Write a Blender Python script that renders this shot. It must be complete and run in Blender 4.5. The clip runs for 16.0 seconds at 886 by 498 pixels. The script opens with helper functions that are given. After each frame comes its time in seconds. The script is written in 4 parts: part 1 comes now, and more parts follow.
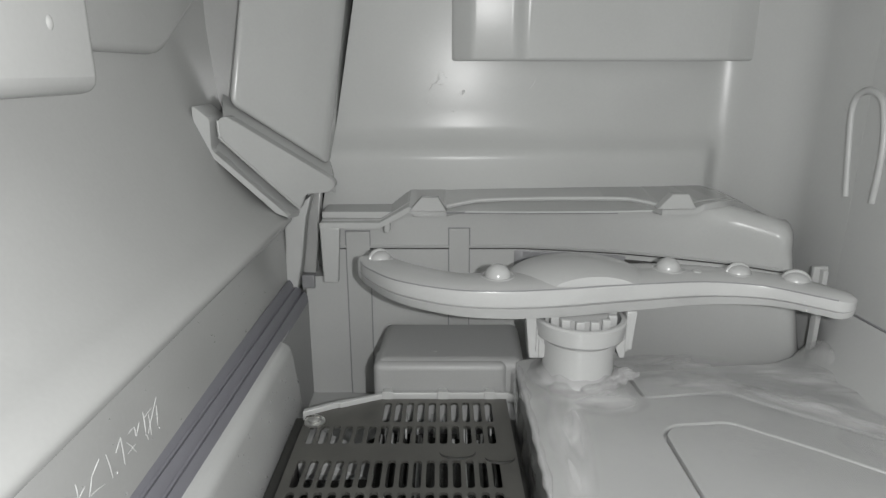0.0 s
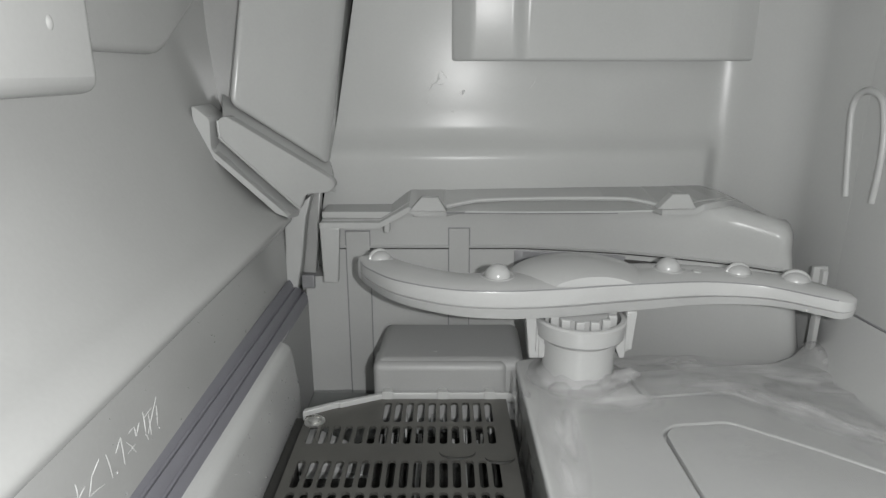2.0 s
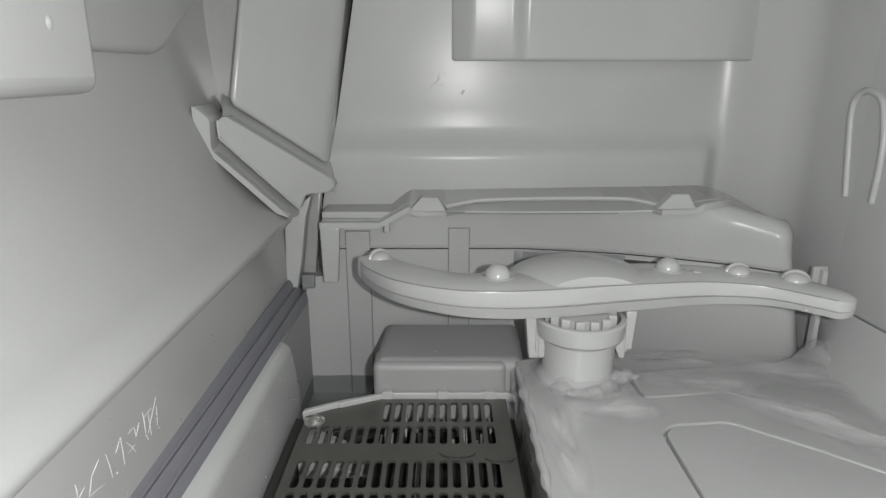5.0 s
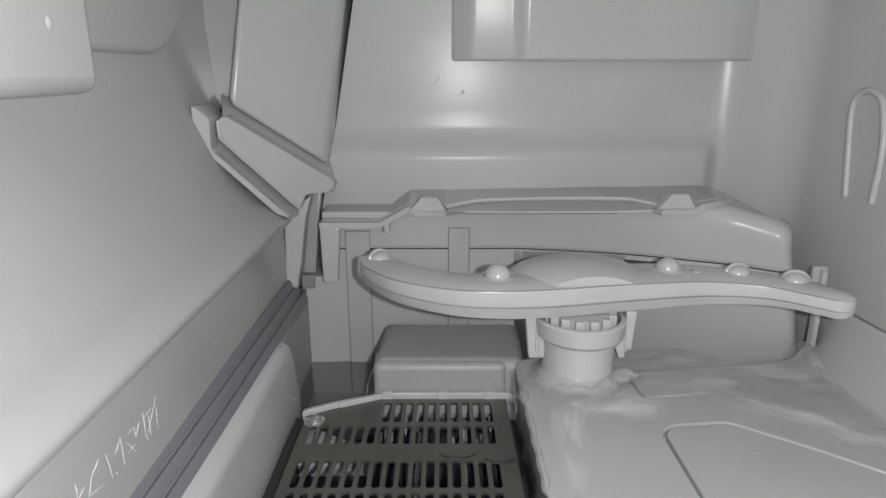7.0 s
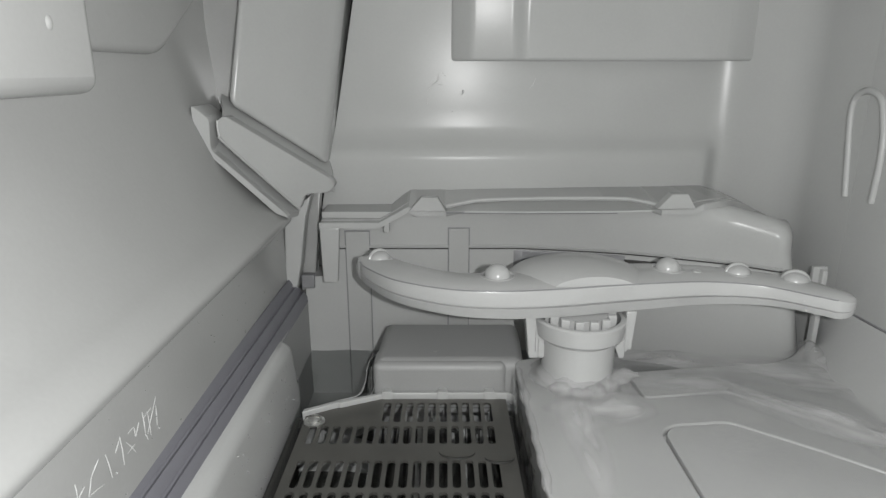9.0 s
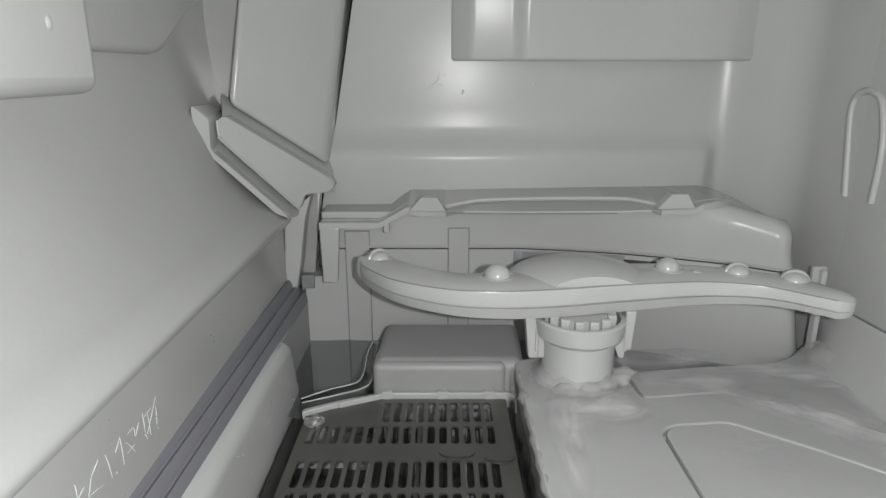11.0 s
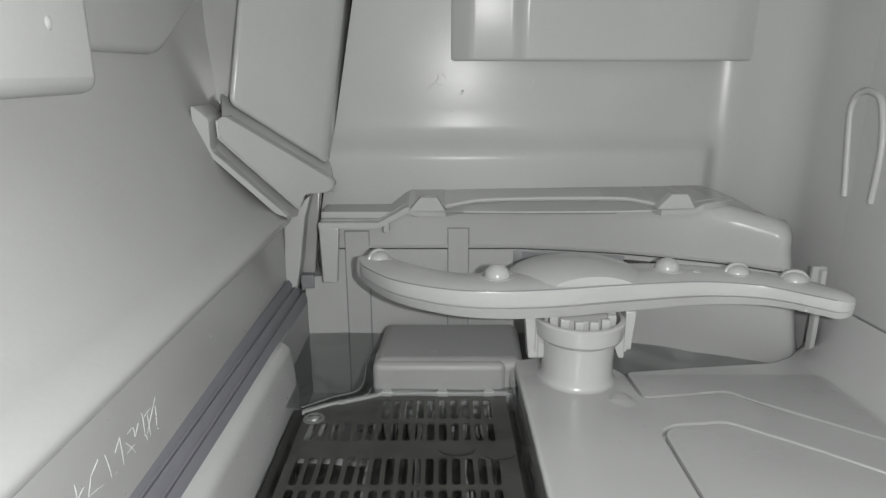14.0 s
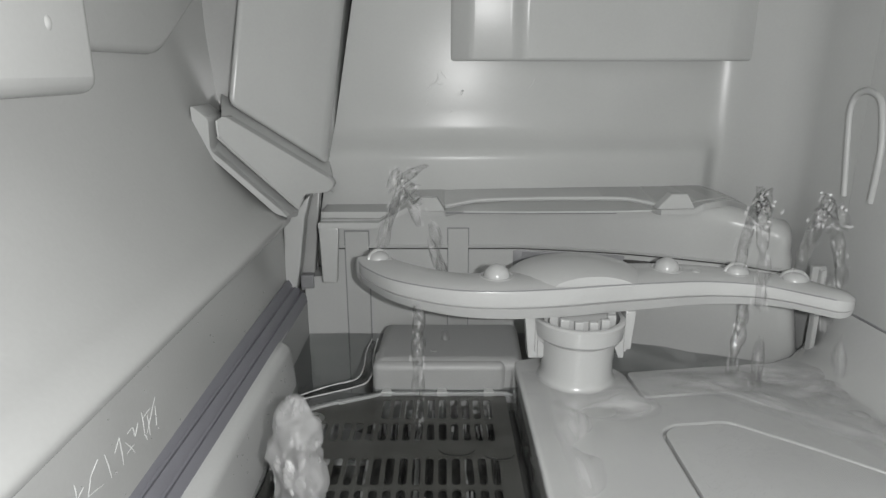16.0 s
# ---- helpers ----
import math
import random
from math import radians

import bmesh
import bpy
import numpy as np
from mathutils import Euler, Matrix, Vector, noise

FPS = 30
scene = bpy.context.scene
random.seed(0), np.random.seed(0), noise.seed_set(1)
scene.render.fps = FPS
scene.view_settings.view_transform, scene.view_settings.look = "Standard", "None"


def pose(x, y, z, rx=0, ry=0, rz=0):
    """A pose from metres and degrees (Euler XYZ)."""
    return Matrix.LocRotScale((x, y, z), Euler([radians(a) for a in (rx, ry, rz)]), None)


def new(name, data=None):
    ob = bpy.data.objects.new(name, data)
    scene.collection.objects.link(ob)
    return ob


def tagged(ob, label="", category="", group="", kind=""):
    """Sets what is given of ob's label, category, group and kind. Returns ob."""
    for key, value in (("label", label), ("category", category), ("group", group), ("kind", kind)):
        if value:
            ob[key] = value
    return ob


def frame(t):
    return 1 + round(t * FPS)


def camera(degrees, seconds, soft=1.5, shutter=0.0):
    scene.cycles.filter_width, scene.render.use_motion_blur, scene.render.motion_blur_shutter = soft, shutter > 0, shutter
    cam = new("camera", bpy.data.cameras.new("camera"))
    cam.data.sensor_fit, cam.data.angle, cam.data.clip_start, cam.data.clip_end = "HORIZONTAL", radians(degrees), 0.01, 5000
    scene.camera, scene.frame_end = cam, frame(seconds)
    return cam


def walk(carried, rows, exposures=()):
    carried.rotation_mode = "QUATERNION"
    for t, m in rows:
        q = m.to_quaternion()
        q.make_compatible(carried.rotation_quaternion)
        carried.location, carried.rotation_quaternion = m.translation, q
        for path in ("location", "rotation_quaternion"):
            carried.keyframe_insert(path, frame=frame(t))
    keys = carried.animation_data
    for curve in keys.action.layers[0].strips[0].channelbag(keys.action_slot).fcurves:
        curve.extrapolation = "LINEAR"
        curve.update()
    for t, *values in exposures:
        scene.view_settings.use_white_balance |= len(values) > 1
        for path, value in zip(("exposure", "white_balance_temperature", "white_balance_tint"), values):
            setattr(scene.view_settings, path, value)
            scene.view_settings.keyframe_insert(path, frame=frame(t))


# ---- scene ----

# The inside of a small dishwasher. x runs from the door to the far side wall, y from the lens to the back, z up from the tub floor.
cam = camera(70.957, 16.0, shutter=0.2)
EYE = (0.0, 0.0, 0.252)
walk(cam, [(0.0, pose(*EYE, 74, 0, 0.0)), (8.0, pose(*EYE, 74, 0, -0.03)), (16.0, pose(*EYE, 74, 0, -0.1))])

# ---- light: the lamp beside the lens is the only light in the closed tub ----
world = bpy.data.worlds.new("world")
scene.world = world
world.use_nodes = True
world.node_tree.nodes["Background"].inputs[0].default_value = (0.01, 0.01, 0.01, 1)
world.node_tree.nodes["Background"].inputs[1].default_value = 0.1
lamp = bpy.data.lights.new("torch", "POINT")
lamp.energy = 4.0
lamp.shadow_soft_size = 0.003
lamp.color = (0.992, 0.992, 0.988)
torch = new("torch", lamp)
torch.location = (0.030, 0.0, 0.254)
scene.view_settings.exposure = 0.0


# ---- materials ----
def mat(name, color, rough=0.4, metal=0.0, bump=0.0, scale=60.0, vary=0.06, coat=0.0, dark_mark=0.0, spec=0.5):
    m = bpy.data.materials.new(name)
    m.use_nodes = True
    n, l = m.node_tree.nodes, m.node_tree.links
    b = n["Principled BSDF"]
    b.inputs["Metallic"].default_value = metal
    b.inputs["Coat Weight"].default_value = coat
    b.inputs["Specular IOR Level"].default_value = spec
    tc = n.new("ShaderNodeTexCoord")
    big, fine = n.new("ShaderNodeTexNoise"), n.new("ShaderNodeTexNoise")
    for t, sc in ((big, scale * 0.3), (fine, scale * 14)):
        t.inputs["Scale"].default_value = sc
        t.inputs["Detail"].default_value = 4
        l.new(tc.outputs["Object"], t.inputs["Vector"])
    add = n.new("ShaderNodeMath")
    add.operation = "MULTIPLY_ADD"
    add.inputs[1].default_value = 0.35
    l.new(fine.outputs["Fac"], add.inputs[0])
    l.new(big.outputs["Fac"], add.inputs[2])
    ramp = n.new("ShaderNodeMapRange")
    ramp.inputs["From Min"].default_value, ramp.inputs["From Max"].default_value = 0.35, 1.0
    ramp.inputs["To Min"].default_value, ramp.inputs["To Max"].default_value = 1 - vary - dark_mark, 1 + vary
    l.new(add.outputs[0], ramp.inputs["Value"])
    mul = n.new("ShaderNodeVectorMath")
    mul.operation = "SCALE"
    mul.inputs[0].default_value = color
    l.new(ramp.outputs[0], mul.inputs["Scale"])
    l.new(mul.outputs[0], b.inputs["Base Color"])
    rr = n.new("ShaderNodeMapRange")
    rr.inputs["To Min"].default_value, rr.inputs["To Max"].default_value = rough * 0.75, rough * 1.25
    l.new(big.outputs["Fac"], rr.inputs["Value"])
    l.new(rr.outputs[0], b.inputs["Roughness"])
    if bump:
        bp = n.new("ShaderNodeBump")
        bp.inputs["Strength"].default_value = bump
        bp.inputs["Distance"].default_value = 0.0004
        l.new(add.outputs[0], bp.inputs["Height"])
        l.new(bp.outputs[0], b.inputs["Normal"])
    return m


TUB = mat("tub_plastic", (0.377, 0.382, 0.376), 0.19, bump=0.22, scale=40, spec=0.24)
WALL = mat("wall_plastic", (0.396, 0.401, 0.395), 0.25, bump=0.16, scale=40, spec=0.16)
DOOR = mat("door_plastic", (0.335, 0.338, 0.332), 0.21, bump=0.18, scale=35)
COVER = mat("cover_plastic", (0.389, 0.393, 0.389), 0.22, bump=0.10, scale=50)
ARM = mat("arm_plastic", (0.396, 0.400, 0.396), 0.24, bump=0.06, scale=60)
BOX = mat("box_plastic", (0.284, 0.287, 0.284), 0.5, bump=0.2, scale=60, vary=0.08)
RIM = mat("rim_plastic", (0.386, 0.391, 0.386), 0.4, bump=0.1)
STEEL = mat("brushed_steel", (0.169, 0.167, 0.154), 0.42, metal=0.75, bump=0.35, scale=160, vary=0.12, dark_mark=0.08)
SCREW = mat("screw_steel", (0.75, 0.75, 0.73), 0.3, metal=1.0, scale=200)
RUBBER = mat("gasket_rubber", (0.154, 0.154, 0.172), 0.45, bump=0.2, scale=90, vary=0.1)
DARK = mat("near_black", (0.025, 0.025, 0.023), 0.6, bump=0.3, scale=150)
GREY = mat("mid_grey_plastic", (0.190, 0.192, 0.199), 0.45, bump=0.1)
CHALK = mat("pale_scratch", (0.486, 0.491, 0.486), 0.7, scale=400, vary=0.2)


def water_sheet(name, tint, scale, strength, rough=0.03, power=5.0, base=0.02):
    """Clear thin water: mostly transparent, with the gloss of a wet surface."""
    m = bpy.data.materials.new(name)
    m.use_nodes = True
    n, l = m.node_tree.nodes, m.node_tree.links
    n.remove(n["Principled BSDF"])
    clear, gloss, mix, fr, pw, ad = (n.new(k) for k in ("ShaderNodeBsdfTransparent", "ShaderNodeBsdfGlossy", "ShaderNodeMixShader", "ShaderNodeLayerWeight", "ShaderNodeMath", "ShaderNodeMath"))
    clear.inputs[0].default_value = (*tint, 1)
    gloss.inputs["Roughness"].default_value = rough
    pw.operation, ad.operation = "POWER", "MULTIPLY_ADD"
    pw.inputs[1].default_value = power
    ad.inputs[1].default_value, ad.inputs[2].default_value = 0.9, base
    tc, ns, bp = n.new("ShaderNodeTexCoord"), n.new("ShaderNodeTexNoise"), n.new("ShaderNodeBump")
    ns.inputs["Scale"].default_value = scale
    ns.inputs["Detail"].default_value = 3
    bp.inputs["Strength"].default_value = strength
    bp.inputs["Distance"].default_value = 0.002
    l.new(tc.outputs["Object"], ns.inputs["Vector"])
    l.new(ns.outputs["Fac"], bp.inputs["Height"])
    l.new(bp.outputs[0], gloss.inputs["Normal"])
    l.new(bp.outputs[0], fr.inputs["Normal"])
    l.new(fr.outputs["Facing"], pw.inputs[0])
    l.new(pw.outputs[0], ad.inputs[0])
    l.new(ad.outputs[0], mix.inputs[0])
    l.new(clear.outputs[0], mix.inputs[1])
    l.new(gloss.outputs[0], mix.inputs[2])
    l.new(mix.outputs[0], n["Material Output"].inputs[0])
    return m


def foamy(name, scale, low, high, white=0.75):
    """Broken white water: a wet pale film with holes between the streaks."""
    m = bpy.data.materials.new(name)
    m.use_nodes = True
    n, l = m.node_tree.nodes, m.node_tree.links
    b = n["Principled BSDF"]
    b.inputs["Base Color"].default_value = (white, white, white, 1)
    b.inputs["Roughness"].default_value = 0.12
    tc, mp, ns, rg = (n.new(k) for k in ("ShaderNodeTexCoord", "ShaderNodeMapping", "ShaderNodeTexNoise", "ShaderNodeMapRange"))
    mp.inputs["Scale"].default_value = (0.38, 2.0, 1)
    ns.inputs["Scale"].default_value = scale
    ns.inputs["Detail"].default_value = 4
    ns.inputs["Distortion"].default_value = 0.5
    rg.inputs["From Min"].default_value, rg.inputs["From Max"].default_value = low, high
    rg.inputs["To Max"].default_value = 0.85
    edge = n.new("ShaderNodeVertexColor")
    edge.layer_name = "edge"
    mm = n.new("ShaderNodeMath")
    mm.operation = "MULTIPLY"
    l.new(tc.outputs["Object"], mp.inputs[0])
    l.new(mp.outputs[0], ns.inputs["Vector"])
    l.new(ns.outputs["Fac"], rg.inputs["Value"])
    l.new(rg.outputs[0], mm.inputs[0])
    l.new(edge.outputs[0], mm.inputs[1])
    l.new(mm.outputs[0], b.inputs["Alpha"])
    return m


def clear_water(name, scale, strength, rough=0.02, tint=(0.96, 0.97, 0.97, 1)):
    """Clear water that bends what lies under it."""
    m = bpy.data.materials.new(name)
    m.use_nodes = True
    n, l = m.node_tree.nodes, m.node_tree.links
    n.remove(n["Principled BSDF"])
    glass, tc, ns, bp = (n.new(k) for k in ("ShaderNodeBsdfGlass", "ShaderNodeTexCoord", "ShaderNodeTexNoise", "ShaderNodeBump"))
    glass.inputs["IOR"].default_value = 1.33
    glass.inputs["Roughness"].default_value = rough
    glass.inputs["Color"].default_value = tint
    ns.inputs["Scale"].default_value = scale
    ns.inputs["Detail"].default_value = 2
    bp.inputs["Strength"].default_value = strength
    bp.inputs["Distance"].default_value = 0.002
    l.new(tc.outputs["Object"], ns.inputs["Vector"])
    l.new(ns.outputs["Fac"], bp.inputs["Height"])
    l.new(bp.outputs[0], glass.inputs["Normal"])
    l.new(glass.outputs[0], n["Material Output"].inputs[0])
    return m


# grey tints of pool and grate water stand in for light lost by refraction
POOL = water_sheet("pool_water", (0.66, 0.67, 0.67), 40, 0.5, 0.03, 3.8, 0.03)
# dark tint in place of the refraction at the water's steep edge
EDGE_SHADE = water_sheet("dark_tinted_water", (0.42, 0.43, 0.43), 90, 0.4, 0.05, 3.0, 0.03)
OVER = clear_water("grate_water", 60, 0.25, 0.02, (0.78, 0.79, 0.79, 1))
FILM = water_sheet("running_water", (0.97, 0.97, 0.97), 60, 1.0, 0.05, 5.0, 0.045)
FOAM = foamy("white_water", 30, 0.25, 0.70, 0.62)
JET = water_sheet("jet_water", (0.95, 0.95, 0.95), 300, 0.5, 0.08, 2.6, 0.05)


# ---- building tools ----
AT = {}


def finish(bm, name, material, angle=38, plane=True):
    bmesh.ops.remove_doubles(bm, verts=bm.verts, dist=1e-6)
    bmesh.ops.recalc_face_normals(bm, faces=bm.faces)
    if any(e.is_boundary for e in bm.edges):
        bm.normal_update()
        if sum((f.normal * f.calc_area() for f in bm.faces), Vector()).dot(Vector((-0.5, 0, 1))) < 0:
            bmesh.ops.reverse_faces(bm, faces=bm.faces)
    areas = sorted(f.calc_area() for f in bm.faces)
    big = max(12 * areas[len(areas) // 2], 0.15 * areas[-1])
    for f in bm.faces:
        f.smooth = len(f.verts) <= 4 and (f.calc_area() < big or not plane)
    for e in bm.edges:
        if len(e.link_faces) == 2 and e.calc_face_angle(0) > radians(angle):
            e.smooth = False
    me = bpy.data.meshes.new(name)
    bm.to_mesh(me)
    bm.free()
    me.materials.append(material)
    return me


def thing(name, at, label, category, group="", kind=""):
    ob = new(name)
    ob.location = at
    ob.empty_display_size = 0.01
    AT[ob.name] = Vector(at)
    return tagged(ob, label, category, group, kind)


def part(name, bm, material, parent=None, label="", angle=38, plane=True):
    """Links a bmesh, drawn in world metres, as one mesh under a thing or a part."""
    if parent is not None:
        bm.transform(Matrix.Translation(-AT[parent.name]))
    ob = new(name, finish(bm, name, material, angle, plane))
    ob.parent = parent
    AT[ob.name] = AT[parent.name] if parent is not None else Vector()
    return tagged(ob, label) if label else ob


def soften(bm, width, segments=2, angle=50):
    bm.normal_update()
    sharp = [e for e in bm.edges if len(e.link_faces) == 2 and e.calc_face_angle(0) > radians(angle)]
    if sharp and width > 0:
        bmesh.ops.bevel(bm, geom=sharp, offset=width, segments=segments, profile=0.5, affect="EDGES", clamp_overlap=True)


def prism(outline, axis, a, b, bevel=0.001, segments=2, bm=None):
    """A solid from an outline in the two other axes (in x, y, z order), drawn out along an axis from a to b."""
    own = bmesh.new()

    def spot(u, v, w):
        return {"x": (w, u, v), "y": (u, w, v), "z": (u, v, w)}[axis]
    lo = [own.verts.new(spot(u, v, a)) for u, v in outline]
    hi = [own.verts.new(spot(u, v, b)) for u, v in outline]
    own.faces.new(lo[::-1])
    own.faces.new(hi)
    k = len(outline)
    for i in range(k):
        own.faces.new((lo[i], lo[(i + 1) % k], hi[(i + 1) % k], hi[i]))
    bmesh.ops.recalc_face_normals(own, faces=own.faces)
    soften(own, bevel, segments)
    return merge(bm, own)


def block(x0, x1, y0, y1, z0, z1, bevel=0.001, segments=2, bm=None):
    return prism([(x0, y0), (x1, y0), (x1, y1), (x0, y1)], "z", z0, z1, bevel, segments, bm)


def merge(bm, own):
    if bm is None:
        return own
    me = bpy.data.meshes.new("tmp")
    own.to_mesh(me)
    own.free()
    bm.from_mesh(me)
    bpy.data.meshes.remove(me)
    return bm


def loft(rings, closed=True, caps=True, bm=None):
    """A skin over rings of equally many points."""
    bm = bm or bmesh.new()
    rows = [[bm.verts.new(p) for p in r] for r in rings]
    k = len(rings[0])
    for a, b in zip(rows, rows[1:]):
        for i in range(k if closed else k - 1):
            bm.faces.new((a[i], a[(i + 1) % k], b[(i + 1) % k], b[i]))
    if caps and closed:
        bm.faces.new(rows[0][::-1])
        bm.faces.new(rows[-1])
    return bm


def lathe(cx, cy, profile, k=40, bm=None):
    rings = [[(cx + r * math.cos(2 * math.pi * i / k), cy + r * math.sin(2 * math.pi * i / k), z) for i in range(k)] for r, z in profile]
    return loft(rings, bm=bm)


def tube(path, radius, k=8, bm=None):
    pts = [Vector(p) for p in path]
    rings = []
    for i, p in enumerate(pts):
        d = (pts[min(i + 1, len(pts) - 1)] - pts[max(i - 1, 0)]).normalized()
        side = d.orthogonal().normalized() if i == 0 else (side - d * side.dot(d)).normalized()
        up = d.cross(side)
        r = radius[i] if isinstance(radius, (list, tuple)) else radius
        rings.append([p + (side * math.cos(2 * math.pi * j / k) + up * math.sin(2 * math.pi * j / k)) * r for j in range(k)])
    return loft(rings, bm=bm)


def smooth_line(points, steps=6):
    """A smooth curve through points of any dimension."""
    p = [np.array(q, float) for q in points]
    out = []
    for i in range(len(p) - 1):
        a, b, c, d = p[max(i - 1, 0)], p[i], p[i + 1], p[min(i + 2, len(p) - 1)]
        for s in range(steps):
            t = s / steps
            out.append(0.5 * (2 * b + (c - a) * t + (2 * a - 5 * b + 4 * c - d) * t * t + (3 * b - a - 3 * c + d) * t ** 3))
    out.append(p[-1])
    return [tuple(map(float, q)) for q in out]


def rounded(points, radius, steps=5, closed=False):
    """A line with its corners rounded."""
    p = [Vector(q) for q in points]
    out = [] if closed else [p[0]]
    for i in range(0 if closed else 1, len(p) if closed else len(p) - 1):
        a, b, c = p[i - 1], p[i], p[(i + 1) % len(p)]
        r = min(radius, (a - b).length * 0.49, (c - b).length * 0.49)
        s, e = b + (a - b).normalized() * r, b + (c - b).normalized() * r
        for j in range(steps + 1):
            t = j / steps
            out.append(s * (1 - t) ** 2 + b * 2 * t * (1 - t) + e * t * t)
    if not closed:
        out.append(p[-1])
    return [tuple(q) for q in out]


def dome(cx, cy, z, r, h, k=28, rows=8):
    return lathe(cx, cy, [(r * 1.12, z - 0.004), (r * 1.12, z + 0.0003), (r, z + 0.0008)] + [
        (r * math.cos(a), z + 0.0008 + h * math.sin(a)) for a in [j * math.pi / 2 / rows for j in range(1, rows)]] + [(r * 0.03, z + 0.0008 + h)], k)


# ---- the tub ----
def wall_y(z):
    """Where the slightly hollow upper back wall stands at the height z."""
    z = min(max(z, 0.218), 0.33)
    return 0.4932 + 0.35 * (0.034 ** 2 - (0.252 - z) ** 2) / 2


def tub():
    floor = part("floor", block(-0.13, 0.30, -0.14, 0.52, -0.05, 0.0, 0), TUB)
    tagged(floor, "pale grey plastic floor of the dishwasher tub", "floor", kind="structure")

    # upper back wall: flat, a rounded step low down, a soft fold and the far corner
    line = rounded([(-0.2, 0.493), (0.2155, 0.493), (0.2598, 0.456), (0.2638, 0.395)], 0.017, 10)
    line = [(-0.2 + 0.02 * i, 0.493) for i in range(20)] + line[1:]
    prof = [(-0.02, 0.011), (0.150, 0.0112), (0.180, 0.0112)] + rounded([(0.180, 0.0112), (0.1905, 0.0108), (0.2045, 0.0008), (0.218, -0.0002)], 0.0065, 8) + [
        (0.218 + 0.006 * i, 0.493 - wall_y(0.218 + 0.006 * i)) for i in range(1, 20)] + [(0.47, 0.493 - wall_y(0.33))]
    rings = []
    for z, out in prof:
        left = -0.0978 + (z - 0.134) * 0.187
        ring = []
        for x, y in line:
            x = max(x, left)
            step = min(1.0, max(0.0, (0.2155 - x) / 0.012))
            hollow = min(1.0, max(0.0, (0.2598 - x) / 0.02))
            ring.append((x, y - (max(out, 0.0) * step + min(out, 0.0) * hollow), z))
        rings.append(ring + [(0.33, 0.395, z), (0.33, 0.54, z), (left, 0.54, z)])
    back = part("wall_back", loft(rings), WALL, angle=60, plane=False)
    tagged(back, "glossy pale grey moulded plastic back wall", "wall", kind="structure")
    bm = prism(rounded([(0.004, 0.499), (0.0068, 0.492), (0.0215, 0.4815), (0.053, 0.4815), (0.0605, 0.477), (0.212, 0.477), (0.241, 0.484), (0.251, 0.50)], 0.003, 4), "z", 0.2590, 0.47, 0.0025, 3)
    for v in bm.verts:
        v.co.y += wall_y(v.co.z) - 0.493
    part("raised_panel", bm, WALL, back)
    for x, z, w, turn in ((-0.006, 0.244, 0.012, 40), (0.001, 0.249, 0.006, -50), (0.013, 0.236, 0.004, 70), (-0.012, 0.229, 0.005, 80), (0.069, 0.243, 0.010, 60), (-0.004, 0.2475, 0.008, 75), (-0.010, 0.240, 0.007, 55), (0.205, 0.210, 0.006, 80), (0.2075, 0.223, 0.004, 20), (-0.002, 0.2425, 0.005, 5)):
        d = Vector((math.cos(radians(turn)), 0, math.sin(radians(turn)))) * w / 2
        c = Vector((x, wall_y(z) - 0.0002, z))
        part("scratch", tube([c - d, c + Vector((0.0006, 0, -0.0008)), c + d], [0.0001, 0.00025, 0.0001], 5), CHALK, back)
    # water drops in white froth colour, so they look bright like glints
    for x, z, r in ((0.0152, 0.2350, 0.0008), (0.0158, 0.2368, 0.0011), (0.0075, 0.2215, 0.0006)):
        part("droplet", dome_ball((x, wall_y(z), z), r), FROTH, back)

    # lower bulkhead, in front of the wall, with a round end and a soft top edge
    front = smooth_line([(0.06, 0.455), (0.132, 0.4405), (0.203, 0.413)], 6) + rounded([(0.2031, 0.4129), (0.2300, 0.394), (0.2415, 0.410), (0.2435, 0.47)], 0.022, 10)[1:]
    plan = [(-0.106, 0.52), (-0.106, 0.455), (0.0, 0.455)] + front + [(0.2435, 0.52)]

    def ring_at(z, inset):
        out = []
        for x, y in plan:
            lift = float(np.interp(x, [0.09, 0.121, 0.149, 0.174, 0.190, 0.205, 0.236], [-0.0010, 0.0012, 0.0046, 0.0082, 0.0105, 0.0095, 0.0020])) if z > 0.12 else 0.0
            soft = inset * min(1.0, max(0.0, (x - 0.185) / 0.02))
            x = max(x, -0.0905) if z > 0.0995 else x
            splay = 0.20 * max(0.0, 0.134 - z) * min(1.0, max(0.0, (x - 0.19) / 0.04))
            out.append((x + splay - (soft if x > 0.236 else 0), y + (soft if y < 0.50 else 0), z + lift))
        return out
    levels = [(-0.005, 0.0), (0.07, 0.0), (0.099, 0.0), (0.1, 0.0), (0.134, 0.001)] + [(0.138 + 0.0135 * math.sin(a), 0.001 + 0.014 * (1 - math.cos(a))) for a in [j * math.pi / 2 / 6 for j in range(7)]]
    low = part("wall_lower", loft([ring_at(z, i) for z, i in levels]), WALL)
    tagged(low, "grey plastic lower bulkhead with upright ribs", "wall", kind="structure")
    for x0, x1, z0, z1 in ((-0.0735, -0.0555, 0.0, 0.1355), (0.0045, 0.0200, 0.0, 0.1378)):
        part("rib", block(x0, x1, 0.4535, 0.4565, z0, z1, 0.0008), TUB, low)
        # slightly larger grey block, showing as a thin dark outline round the rib
        part("rib_outline", block(x0 - 0.0006, x1 + 0.0006, 0.4546, 0.458, z0, z1 + 0.0006, 0), GREY, low)
    seam = [(-0.079, 0.4546, 0.122), (0.0, 0.4546, 0.122)] + [(x, y - 0.0004, 0.122) for x, y in front[:18]]
    part("seam", tube(seam, 0.0005, 6), DARK, low)
    part("seam_lip", tube([(x, y + 0.0004, z + 0.0016) for x, y, z in seam], 0.0010, 6), TUB, low)
